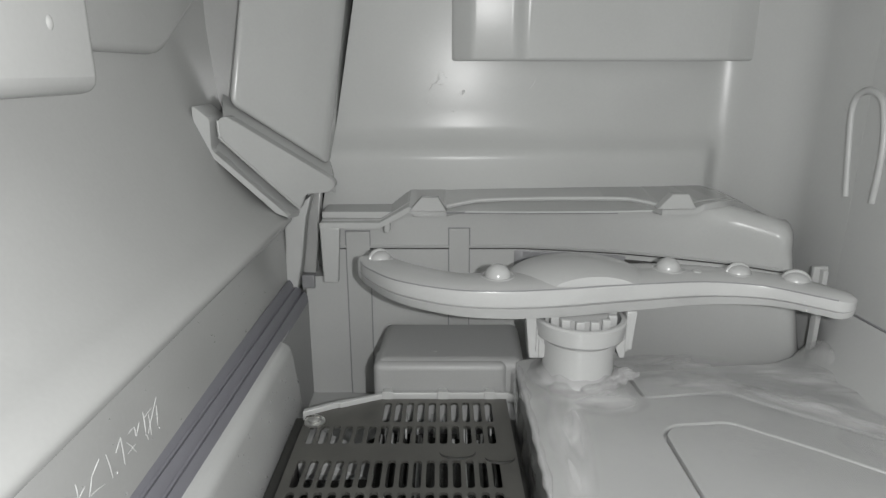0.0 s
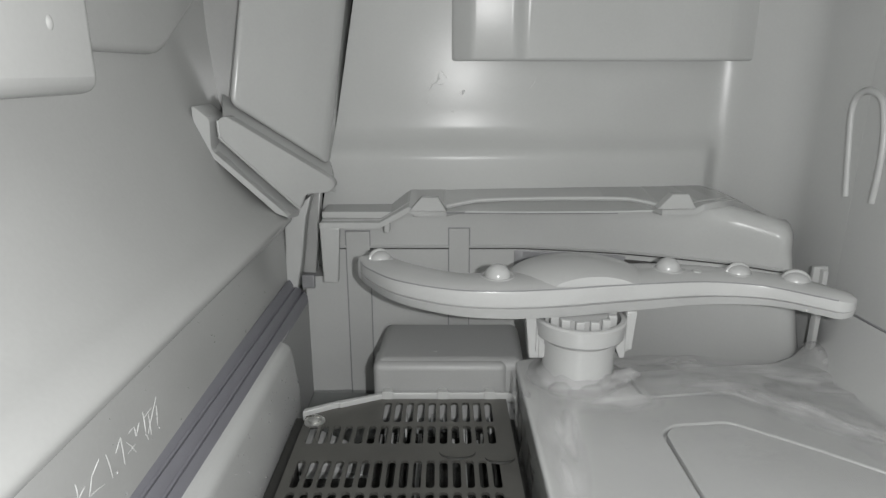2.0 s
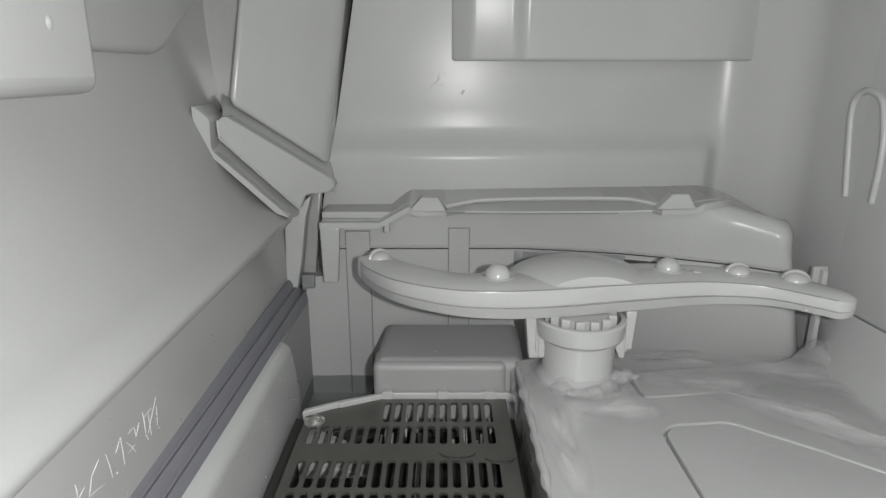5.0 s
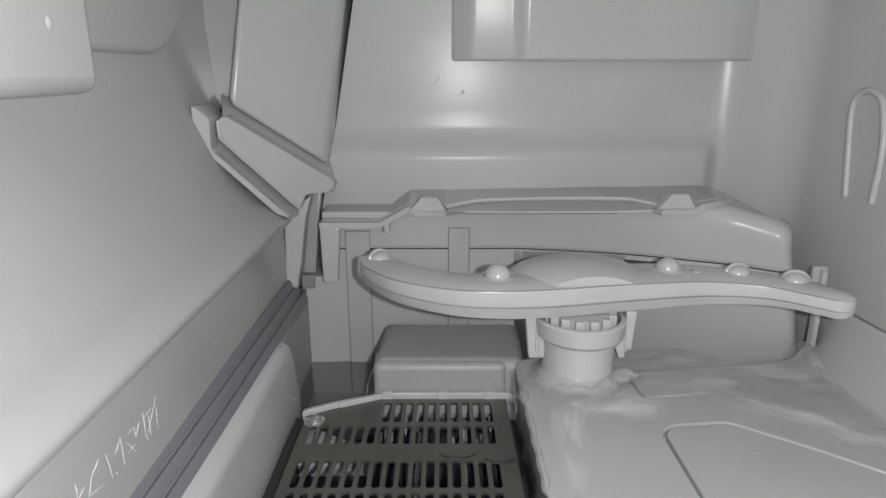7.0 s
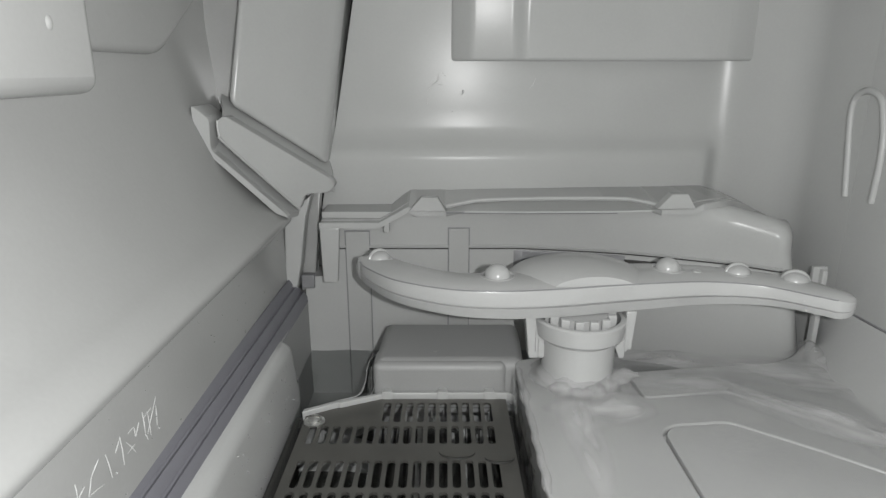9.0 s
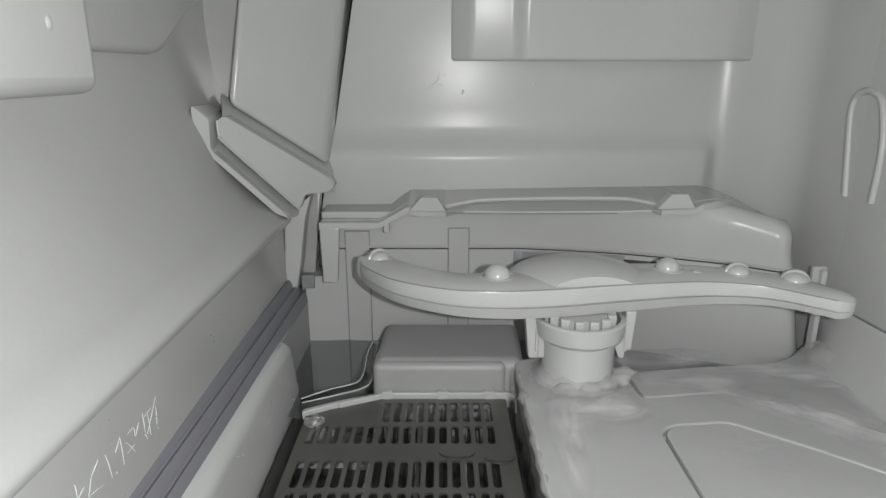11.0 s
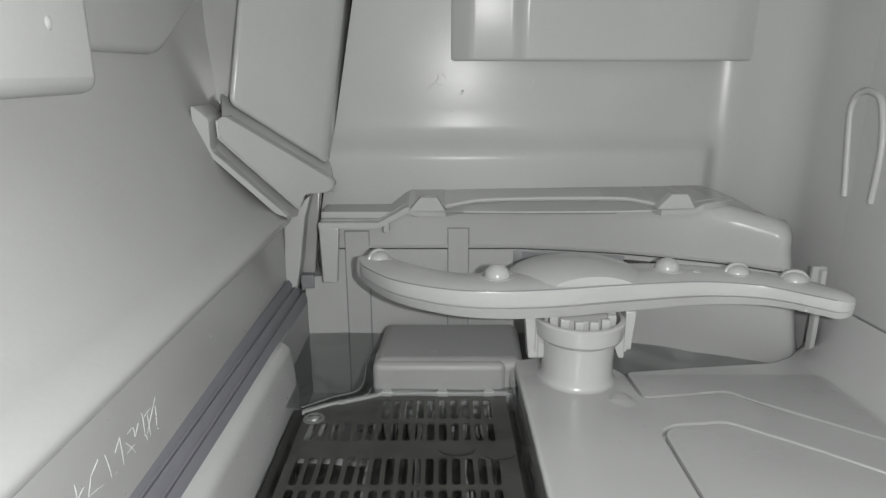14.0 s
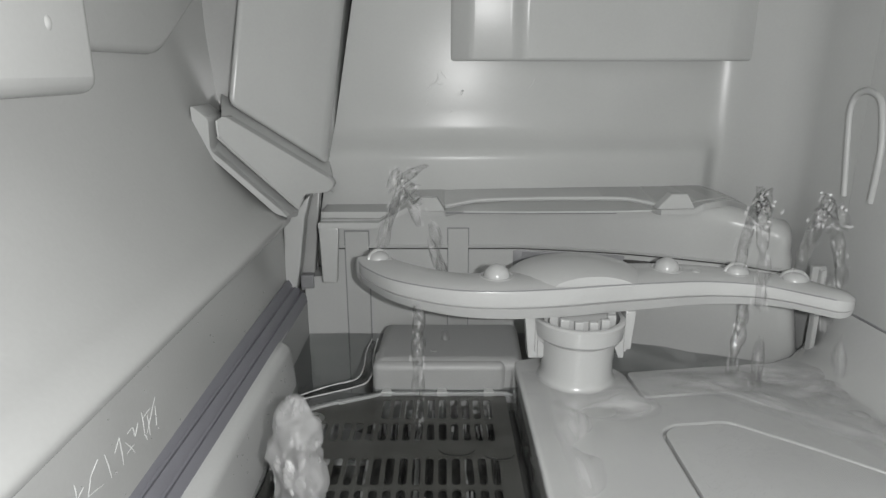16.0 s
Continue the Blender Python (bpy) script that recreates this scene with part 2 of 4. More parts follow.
    # solid grey and black blocks give the dark of the recess and slot by colour
    part("opening_fill", prism([(0.0540, 0.4546), (0.0607, 0.4544), (0.135, 0.4390), (0.135, 0.46), (0.0540, 0.47)], "z", 0.1040, 0.1207, 0.001), GREY, low)
    part("slot", prism([(0.134, 0.4382), (0.160, 0.4290), (0.160, 0.45), (0.134, 0.46)], "z", 0.1125, 0.1180, 0.0005), DARK, low)
    part("latch", block(0.1265, 0.1310, 0.437, 0.446, 0.1100, 0.1170, 0.0008), BOX, low)

    # shelf on the bulkhead, with its raised middle and two tabs
    edge = [(-0.0895, 0.437, 0.1462), (-0.0465, 0.440, 0.1455), (-0.0420, 0.4415, 0.1477), (-0.0270, 0.4465, 0.1552), (-0.0249, 0.447, 0.1558), (-0.0200, 0.4473, 0.1533), (0.0025, 0.4488, 0.1524), (0.0403, 0.4512, 0.1516),
            (0.0789, 0.4489, 0.1521), (0.1211, 0.440, 0.1543), (0.1486, 0.4289, 0.1576), (0.1739, 0.4181, 0.1612), (0.1785, 0.4160, 0.1645), (0.1900, 0.4180, 0.1660), (0.2020, 0.4280, 0.1650), (0.2180, 0.4400, 0.1600), (0.2360, 0.4480, 0.1500)]
    lip = [(0.0010, 0.4592, 0.1532), (0.0026, 0.4600, 0.1532), (0.0154, 0.4612, 0.1556), (0.0317, 0.4624, 0.1576), (0.0805, 0.4609, 0.1591), (0.129, 0.450, 0.1611), (0.1425, 0.4448, 0.1604), (0.1540, 0.4400, 0.1586), (0.1556, 0.4395, 0.1590)]
    rear = [(-0.0895, 0.1455), (-0.0465, 0.1461), (-0.0246, 0.1634), (0.0518, 0.1643), (0.2047, 0.1657), (0.2240, 0.1585), (0.2420, 0.1500)]
    rings = []
    for x in sorted(set([p[0] for p in edge] + [p[0] for p in lip] + [0.01 + 0.006 * i for i in range(24)])):
        y, z = (float(np.interp(x, [p[0] for p in edge], [p[k] for p in edge])) for k in (1, 2))
        top = float(np.interp(x, [p[0] for p in rear], [p[1] for p in rear]))
        jut = min(1.0, max(0.0, (x - 0.003) / 0.012), max(0.0, (0.154 - x) / 0.012))
        y, z = y - 0.020 * jut, z + 0.0045 * jut
        thick = 0.0042 - 0.0030 * jut
        if 0.002 < x < 0.1552:
            my, mz = (float(np.interp(x, [p[0] for p in lip], [p[k] for p in lip])) for k in (1, 2))
        else:
            my, mz = y + 0.011, z + (top - z) * 0.25
        rings.append([(x, y, z - thick), (x, y, z - 0.0006), (x, y + 0.0006, z), (x, my - 0.0008, mz - 0.0006), (x, my, mz), (x, 0.4855, top), (x, 0.4855, top - 0.010), (x, y + 0.002, z - thick - 0.0003)])
    shelf = part("wall_shelf", loft(rings), TUB, angle=30)
    tagged(shelf, "grey plastic shelf edge with two small tabs", "ledge", kind="structure")
    part("lip", tube(smooth_line([(x, y - 0.0016, z + 0.0006) for x, y, z in lip[1:-1]], 6), 0.0017, 8), RIM, shelf)
    # grey tube drawn in place of the shade under the shelf edge
    part("shade_line", tube(smooth_line([(x, y - 0.0195, z + 0.0030) for x, y, z in edge[6:10]], 6), 0.0006, 6), GREY, shelf)
    for corners, y0, y1 in (([(-0.0249, 0.1528), (-0.0157, 0.1630), (-0.0037, 0.1628), (0.0025, 0.1526)], 0.4462, 0.4476), ([(0.1503, 0.1586), (0.1588, 0.1701), (0.1684, 0.1709), (0.1735, 0.1612)], 0.4268, 0.4172)):
        tab = prism(corners, "y", -0.0010, 0.0085, 0.0007)
        a, b = corners[0][0], corners[-1][0]
        for v in tab.verts:
            v.co.y += y0 + (y1 - y0) * (v.co.x - a) / (b - a)
        part("tab", tab, TUB, shelf)
    bm = prism([(-0.0895, 0.1425), (-0.0751, 0.1425), (-0.0778, 0.1003), (-0.0885, 0.1003)], "y", 0.4372, 0.4435, 0.001)
    part("leg", bm, TUB, shelf)
    for x in (-0.0432, -0.0222):
        part("stub", block(x, x + 0.004, 0.442 if x < -0.04 else 0.449, 0.452, 0.1375 if x < -0.04 else 0.148, 0.145 if x < -0.04 else 0.153, 0.0005), TUB, shelf)

    right = part("wall_right", prism([(0.2638, 0.3948), (0.2992, -0.15), (0.33, -0.15), (0.33, 0.3948)], "z", -0.01, 0.47, 0), TUB)
    tagged(right, "pale grey plastic side wall with a looped rib", "wall", kind="structure")
    loop = smooth_line([(0.2635, 0.4002, 0.173), (0.2631, 0.4052, 0.2047), (0.2629, 0.4081, 0.226), (0.2631, 0.4056, 0.236), (0.2636, 0.3982, 0.24), (0.2642, 0.3893, 0.2387), (0.2646, 0.3822, 0.2326), (0.265, 0.3766, 0.2114), (0.265, 0.3759, 0.1911), (0.265, 0.3769, 0.1733)], 4)
    part("rib", tube(loop, 0.0023, 10), RIM, right)

    # same plastic as the tub; the darker box colour stands in for grazing shade
    side = part("wall_side", block(-0.14, -0.105, 0.36, 0.52, -0.01, 0.082, 0.001), BOX)
    tagged(side, "pale grey tub side under the door seal, coloured darker for shade", "wall", kind="structure")
    near = part("wall_near", block(-0.2, 0.33, -0.17, -0.15, -0.01, 0.47, 0), TUB)
    tagged(near, "plain grey plastic tub wall", "wall", kind="structure")
    top = part("ceiling", block(-0.2, 0.33, -0.17, 0.53, 0.46, 0.48, 0), TUB)
    tagged(top, "plain grey plastic tub ceiling", "ceiling", kind="structure")


# ---- the door with its seal ----
def door():
    d = thing("dishwasher_door", (-0.118, 0.18, 0.095), "closed pale grey plastic dishwasher door with a dark rubber seal", "door")
    prof = [(-0.19, 0.095), (-0.1195, 0.095)] + rounded([(-0.118, 0.096), (-0.118, 0.1418), (-0.1128, 0.1434), (-0.1104, 0.1490), (-0.1165, 0.1575)], 0.0030, 5)[:-1] + rounded([(-0.1165, 0.1575), (-0.1280, 0.1660), (-0.1410, 0.1840), (-0.1570, 0.232), (-0.161, 0.28), (-0.160, 0.46)], 0.010, 6) + [(-0.19, 0.46)]
    rings = []
    for y in [-0.15 + 0.03 * i for i in range(21)] + [0.48, 0.53]:
        rings.append([(x, y, z) for x, z in prof])
    part("panel", loft(rings), DOOR, d)
    part("dispenser_cover", block(-0.17, -0.1222, -0.14, 0.2320, 0.2440, 0.45, 0.006, 4), DOOR, d)
    # small bump added only to make a highlight spot on the cover
    glint_bump = dome_ball((0, 0, 0), 0.0032, 3)
    glint_bump.transform(Matrix.Translation((-0.1232, 0.2050, 0.2664)) @ Matrix.Diagonal((0.55, 0.7, 0.9, 1)))
    part("glint_bump", glint_bump, DOOR, d)
    part("pocket", prism(rounded([(-0.10, 0.2608), (0.352, 0.2604), (0.364, 0.2643), (0.418, 0.2950), (0.44, 0.31), (0.44, 0.40), (-0.10, 0.40)], 0.006, 4, True), "x", -0.17, -0.1535, 0.004, 3), DOOR, d)

    def skewed(bm, y0, x0):
        for v in bm.verts:
            v.co.y += y0 + 0.8 * (v.co.x - x0)
        return bm
    # scales the bracket about the camera, keeping its view, until it meets the door
    on_door = Matrix.Translation((0, 0, -0.0081)) @ Matrix.Scale(1.032, 4)

    def fixed(bm):
        bm.transform(on_door)
        return bm
    # end plate and bracket are door plastic; the lighter tub colour offsets their dimmer light
    part("end_plate", skewed(prism([(-0.1432, 0.2310), (-0.0876, 0.1832), (-0.0493, 0.455), (-0.110, 0.455)], "y", 0.0, 0.04, 0.0050, 6), 0.482, -0.07), TUB, d)
    back_strip = prism([(-0.1750, 0.1950), (-0.1420, 0.2000), (-0.1370, 0.2335), (-0.1060, 0.455), (-0.1750, 0.455)], "y", 0.0, 0.03, 0.001, 2)
    for v in back_strip.verts:
        v.co.y += 0.4470 + 0.03 * (v.co.x + 0.15)
    part("plate_return", back_strip, DOOR, d)
    web = rounded([(-0.1397, 0.2230), (-0.1357, 0.2252), (-0.0790, 0.1775), (-0.0771, 0.1723), (-0.0815, 0.1684), (-0.0956, 0.1694), (-0.0995, 0.1588), (-0.1359, 0.2067), (-0.1393, 0.2133)], 0.0025, 4, True)
    bracket = part("bracket", fixed(skewed(prism(web, "y", 0.0, 0.012, 0.0014, 3), 0.443, -0.075)), TUB, d)
    rim = rounded([(-0.1493, 0.2326), (-0.1493, 0.2263), (-0.1487, 0.2187), (-0.1434, 0.2026), (-0.1116, 0.1596), (-0.1048, 0.1556), (-0.1068, 0.1591), (-0.1421, 0.2052), (-0.1417, 0.2239)], 0.002, 3, True)
    part("rim", fixed(skewed(prism(rim, "y", 0.0, 0.03, 0.0008, 2), 0.437, -0.075)), RIM, bracket)
    near_edge = [(-0.1427, 0.3859, 0.2258), (-0.1434, 0.3853, 0.2139), (-0.1430, 0.3856, 0.2049), (-0.1260, 0.3992, 0.1829), (-0.1069, 0.4145, 0.1576)]
    far_edge = [(-0.1425, 0.4040, 0.2245), (-0.1429, 0.4037, 0.2121), (-0.1388, 0.4069, 0.2052), (-0.1234, 0.4193, 0.1848), (-0.1008, 0.4374, 0.1557)]
    part("gutter", fixed(loft([[p, q, (q[0], q[1] + 0.004, q[2] - 0.004), (p[0], p[1] + 0.004, p[2] - 0.004)] for p, q in zip(smooth_line(near_edge, 4), smooth_line(far_edge, 4))])), TUB, bracket)
    near_edge = [(-0.1385, 0.3984, 0.2242), (-0.1083, 0.4214, 0.1998), (-0.0785, 0.4452, 0.1741)]
    far_edge = [(-0.1462, 0.4246, 0.2375), (-0.1196, 0.4459, 0.2175), (-0.0860, 0.4722, 0.1895)]
    part("top_face", fixed(loft([[p, q, (q[0], q[1] + 0.012, q[2] - 0.006), (p[0], p[1] + 0.004, p[2] - 0.008)] for p, q in zip(smooth_line(near_edge, 4), smooth_line(far_edge, 4))])), TUB, bracket)
    part("nose_ridge", fixed(tube(smooth_line([(-0.1393, 0.3912, 0.2225), (-0.1390, 0.3914, 0.2133), (-0.1356, 0.3940, 0.2069), (-0.0992, 0.4234, 0.1592)], 4), 0.0009, 8)), RIM, bracket)
    part("leg", prism([(-0.1203, 0.0906), (-0.1110, 0.0905), (-0.1068, 0.1110), (-0.1012, 0.1481), (-0.0962, 0.1650), (-0.1065, 0.1560), (-0.1171, 0.1500), (-0.1179, 0.1243)], "y", 0.4470, 0.462, 0.0012), RIM, d)
    part("hinge_strip", prism([(-0.1119, 0.0838), (-0.1016, 0.0838), (-0.0995, 0.1050), (-0.0925, 0.1670), (-0.1028, 0.1670)], "y", 0.4660, 0.476, 0.001), DOOR, d)
    part("seal_end", block(-0.1085, -0.0985, 0.4520, 0.4600, 0.0905, 0.1015, 0.001), GREY, d)
    # ribbed seal
    ribs = [(-0.1250, 0.0990)]
    for i in range(3):
        x, z = -0.1172 + 0.0047 * i, 0.0985 - 0.0056 * i
        ribs += [(x - 0.0008, z + 0.0004), (x + 0.0008, z + 0.0012), (x + 0.0030, z - 0.0022), (x + 0.0034, z - 0.0038), (x + 0.0026, z - 0.0044)]
    ribs += [(-0.1040, 0.0805), (-0.125, 0.0795)]
    part("seal", loft([[(x + (0.4515 - y) * -0.012, y, z) for x, z in ribs] for y in (-0.14, 0.1, 0.3, 0.4515)]), RUBBER, d, "dark grey ribbed rubber seal", angle=25)
    rng = random.Random(11)
    for i in range(34):
        y, z = 0.17 + 0.27 * rng.random(), 0.098 + 0.044 * rng.random()
        part("droplet", dome_ball((-0.1179, y, z), 0.0002 + 0.0004 * rng.random() ** 3), DROP, d)
    for i in range(9):
        part("droplet", dome_ball((-0.1120, 0.17 + 0.032 * i + 0.02 * rng.random(), 0.1470 + 0.003 * rng.random()), 0.0003 + 0.0004 * rng.random()), DROP, d)
    # pale handwritten strokes scratched into the apron
    strokes = [(0.1708, 0.1244, 0.1709, 0.1192), (0.1752, 0.1202, 0.1715, 0.1188), (0.185, 0.124, 0.1795, 0.1208), (0.1795, 0.1208, 0.1765, 0.1153), (0.1772, 0.1152, 0.186, 0.1133), (0.1892, 0.1229, 0.1911, 0.1123), (0.1952, 0.1195, 0.1995, 0.1232), (0.1995, 0.1232, 0.1996, 0.1117), (0.2049, 0.1212, 0.2094, 0.1213), (0.2094, 0.1213, 0.2096, 0.1172), (0.2029, 0.1188, 0.2083, 0.1111), (0.2087, 0.1143, 0.2029, 0.114), (0.2134, 0.1208, 0.2099, 0.1168), (0.2169, 0.1231, 0.2171, 0.1139), (0.2166, 0.1137, 0.2184, 0.11), (0.2208, 0.12, 0.2211, 0.1103), (0.2289, 0.1233, 0.2187, 0.1124), (0.2279, 0.1197, 0.227, 0.1113), (0.2241, 0.1209, 0.2175, 0.1203)]
    for y0, z0, y1, z1 in strokes:
        p, q = Vector((-0.1180, y0, z0)), Vector((-0.1180, y1, z1))
        part("pen_stroke", tube([p, (p + q) / 2 + Vector((0, 0.0002, 0.0002)), q], [0.00014, 0.00026, 0.00012], 5), CHALK, d)


# ---- front sill of the tub ----
def sill():
    s = thing("tub_sill", (-0.1, 0.2, 0.0), "pale rounded plastic sill under the door seal, splashed", "sill")
    prof = [(-0.125, 0.0), (-0.0945, 0.0)] + rounded([(-0.0945, 0.010), (-0.0955, 0.045), (-0.0995, 0.080), (-0.1080, 0.0845), (-0.125, 0.0845)], 0.008, 5)
    rings = []
    for y, k in [(-0.14, 0), (0.1, 0), (0.3, 0), (0.355, 0)] + [(0.367 + 0.018 * math.sin(a), 1 - math.cos(a)) for a in [j * math.pi / 2 / 7 for j in range(1, 8)]]:
        rings.append([(x - 0.006 * k if x > -0.12 else x, y, z - (0.016 * k if z > 0.05 else 0)) for x, z in prof])
    body = part("body", loft(rings), COVER, s)
    rng = random.Random(4)
    for i in range(70):
        y, z = 0.22 + 0.14 * rng.random(), 0.03 + 0.045 * rng.random()
        x = -0.0955 - (z - 0.045) * (0.114 if z > 0.045 else 0.03)
        r = 0.0003 + 0.0005 * rng.random() ** 3
        part("droplet", dome_ball((x, y, z), r), DROP, body)


def dome_ball(c, r, k=2):
    bm = bmesh.new()
    bmesh.ops.create_icosphere(bm, subdivisions=k, radius=r, matrix=Matrix.Translation(c))
    return bm


# ---- sump cover: the flat tank beside the filter, in three plates ----
def sump_cover():
    s = thing("sump_cover", (0.16, 0.2, 0.0), "pale grey plastic sump cover of three wet plates", "sump cover")
    under = rounded([(0.0490, -0.14), (0.285, -0.14), (0.285, 0.43), (0.270, 0.43), (0.2600, 0.402), (0.2500, 0.3905), (0.2320, 0.3745), (0.168, 0.359), (0.116, 0.351), (0.098, 0.370), (0.066, 0.374), (0.0490, 0.366)], 0.008, 5, True)
    part("base", prism(under, "z", 0.0, 0.0665, 0.002), COVER, s)
    main = rounded([(0.0470, -0.14), (0.1148, -0.14), (0.1148, 0.2865), (0.1235, 0.2935), (0.1540, 0.2965), (0.1880, 0.2705), (0.2088, 0.2525), (0.2845, 0.1915), (0.2845, 0.2325), (0.2270, 0.2785),
                    (0.1772, 0.3185), (0.1685, 0.3288), (0.1550, 0.3268), (0.1160, 0.3215), (0.1138, 0.3530), (0.1000, 0.3720), (0.0658, 0.3765), (0.0470, 0.3700)], 0.005, 4, True)
    part("main_plate", prism(main, "z", 0.063, 0.070, 0.0014, 3), COVER, s)
    rear = rounded([(0.1172, 0.3225), (0.1550, 0.3282), (0.1688, 0.3303), (0.1780, 0.3202), (0.2278, 0.2800), (0.2845, 0.2345), (0.2845, 0.4295), (0.2700, 0.4295), (0.2610, 0.4035), (0.2512, 0.3925), (0.2324, 0.3761), (0.2142, 0.3661), (0.1682, 0.3605), (0.1154, 0.3532)], 0.004, 4, True)
    part("rear_plate", prism(rear, "z", 0.063, 0.0702, 0.0003, 2), COVER, s)
    lid = rounded([(0.1162, -0.14), (0.2845, -0.14), (0.2845, 0.1895), (0.2080, 0.2508), (0.1872, 0.2688), (0.1534, 0.2948), (0.1243, 0.2918), (0.1162, 0.2858)], 0.005, 4, True)
    part("lid", prism(lid, "z", 0.063, 0.0702, 0.0003, 2), COVER, s)
    rings = []
    for y, w in ((-0.14, 0.040), (0.1, 0.040), (0.3, 0.040), (0.350, 0.040), (0.365, 0.037), (0.375, 0.031), (0.385, 0.0205), (0.395, 0.0095), (0.402, 0.0020)):
        edge = 0.2598 + 0.065 * (0.456 - y) - 0.0012
        rings.append([(edge - w - 0.004, y, 0.068)] + [(edge - w + w * t, y, 0.0698 + 0.0305 * t ** 2.3) for t in [j / 12 for j in range(13)]] + [(edge, y, 0.066)])
    part("bank", loft(rings), COVER, s)
    part("joint", tube([(0.2598 + 0.065 * (0.456 - y) - 0.0003, y, 0.1008) for y in (-0.13, 0.20, 0.3900)], 0.0008, 6), GREY, s)
    post = thing("support_post", (0.249, 0.387, 0.0695), "small pale plastic post beside the spray arm tip", "post")
    part("stem", block(0.2475, 0.2510, 0.384, 0.390, 0.068, 0.127, 0.0008), RIM, post)
    part("head", block(0.2435, 0.2530, 0.388, 0.3915, 0.112, 0.1285, 0.0008), RIM, post)


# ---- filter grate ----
TOWARDS_EYE = Matrix.Translation((0, 0, 0.0126)) @ Matrix.Scale(0.95, 4)


def drawn_nearer(bm):
    """Scales the grate, its basket and the pump box by 0.95 about the camera, so they look the same from there."""
    bm.transform(TOWARDS_EYE)
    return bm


def grate():
    g = thing("filter_grate", (-0.021, 0.2565, 0.0478), "dark brushed steel filter grate with slots, under rising water", "filter grate")
    cols = [-0.0845 + 0.00738 * i for i in range(17)]
    xs = sorted([-0.0885, 0.0430] + [c for k in cols[:-1] for c in (k + 0.0013, k + 0.0061)])
    spans = [(0.3500, 0.3740), (0.3260, 0.3455), (0.2850, 0.3095), (0.2570, 0.2815), (0.2290, 0.2535), (0.1900, 0.2150), (0.1600, 0.1850)]
    ys = sorted([0.13, 0.3790] + [v for a, b in spans for v in (a, b)])

    def back_edge(x):
        return 0.3790 if x > -0.045 else 0.3790 - (-0.045 - x) * 0.47
    bm = bmesh.new()
    for i in range(len(xs) - 1):
        hole_x = i % 2 == 1
        for j in range(len(ys) - 1):
            mid = (ys[j] + ys[j + 1]) / 2
            hole = hole_x and any(a < mid < b for a, b in spans) and not (mid > 0.348 and xs[i] < -0.042)
            if hole:
                # rounded slot ends: fill the four corners outside a quarter circle
                r = (xs[i + 1] - xs[i]) * 0.46
                for cx, sx in ((xs[i], 1), (xs[i + 1], -1)):
                    for cy, sy in ((ys[j], 1), (ys[j + 1], -1)):
                        arc = [(cx + sx * r * (1 - math.sin(q)), cy + sy * r * (1 - math.cos(q))) for q in [k * math.pi / 8 for k in range(5)]]
                        bm.faces.new([bm.verts.new((x, y, 0.037)) for x, y in [(cx, cy)] + arc])
                continue
            lim = [min(ys[j], back_edge(xs[i])), min(ys[j], back_edge(xs[i + 1])), min(ys[j + 1], back_edge(xs[i + 1])), min(ys[j + 1], back_edge(xs[i]))]
            if lim[3] - lim[0] < 1e-5 and lim[2] - lim[1] < 1e-5:
                continue
            co = [(xs[i], lim[0]), (xs[i + 1], lim[1]), (xs[i + 1], lim[2]), (xs[i], lim[3])]
            uniq = [c for n, c in enumerate(co) if (c[0], round(c[1], 6)) not in [(q[0], round(q[1], 6)) for q in co[:n]]]
            if len(uniq) > 2:
                bm.faces.new([bm.verts.new((x, y, 0.037)) for x, y in uniq])
    bmesh.ops.remove_doubles(bm, verts=bm.verts, dist=1e-6)
    bmesh.ops.recalc_face_normals(bm, faces=bm.faces)
    made = bmesh.ops.extrude_face_region(bm, geom=bm.faces[:])
    for v in made["geom"]:
        if isinstance(v, bmesh.types.BMVert):
            v.co.z -= 0.0016
    part("plate", drawn_nearer(bm), STEEL, g, angle=30)
    # black blocks in the gaps beside the grate stand in for their shade
    part("gap_shade", drawn_nearer(block(-0.0990, -0.0875, 0.13, 0.3720, 0.004, 0.0270, 0.001)), DARK, g, "black strip put in for the shade of the gap")
    part("gap_shade", drawn_nearer(block(0.0405, 0.0485, 0.13, 0.3700, 0.004, 0.0270, 0.001)), DARK, g, "black strip put in for the shade of the gap")
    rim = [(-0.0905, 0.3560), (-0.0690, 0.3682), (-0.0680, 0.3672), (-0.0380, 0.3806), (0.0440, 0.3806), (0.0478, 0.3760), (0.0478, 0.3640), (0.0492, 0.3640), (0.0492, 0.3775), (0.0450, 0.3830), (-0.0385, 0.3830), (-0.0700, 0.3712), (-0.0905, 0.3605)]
    r = part("rim", drawn_nearer(prism(rim, "z", 0.034, 0.0405, 0.0007)), RIM, g)
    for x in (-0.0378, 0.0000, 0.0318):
        part("tab", drawn_nearer(prism([(x - 0.0038, 0.3785), (x + 0.0038, 0.3785), (x + 0.0026, 0.3850), (x - 0.0026, 0.3850)], "z", 0.0365, 0.0425, 0.0006)), RIM, r)
    screw = part("screw", drawn_nearer(lathe(-0.0815, 0.3500, [(0.0066, 0.0368), (0.0066, 0.0380), (0.0045, 0.0386), (0.0044, 0.0398), (0.003, 0.0408), (0.0004, 0.0412)], 24)), SCREW, g)
    part("slot", drawn_nearer(block(-0.0850, -0.0780, 0.3495, 0.3505, 0.0402, 0.0416, 0.0002)), STEEL, screw)
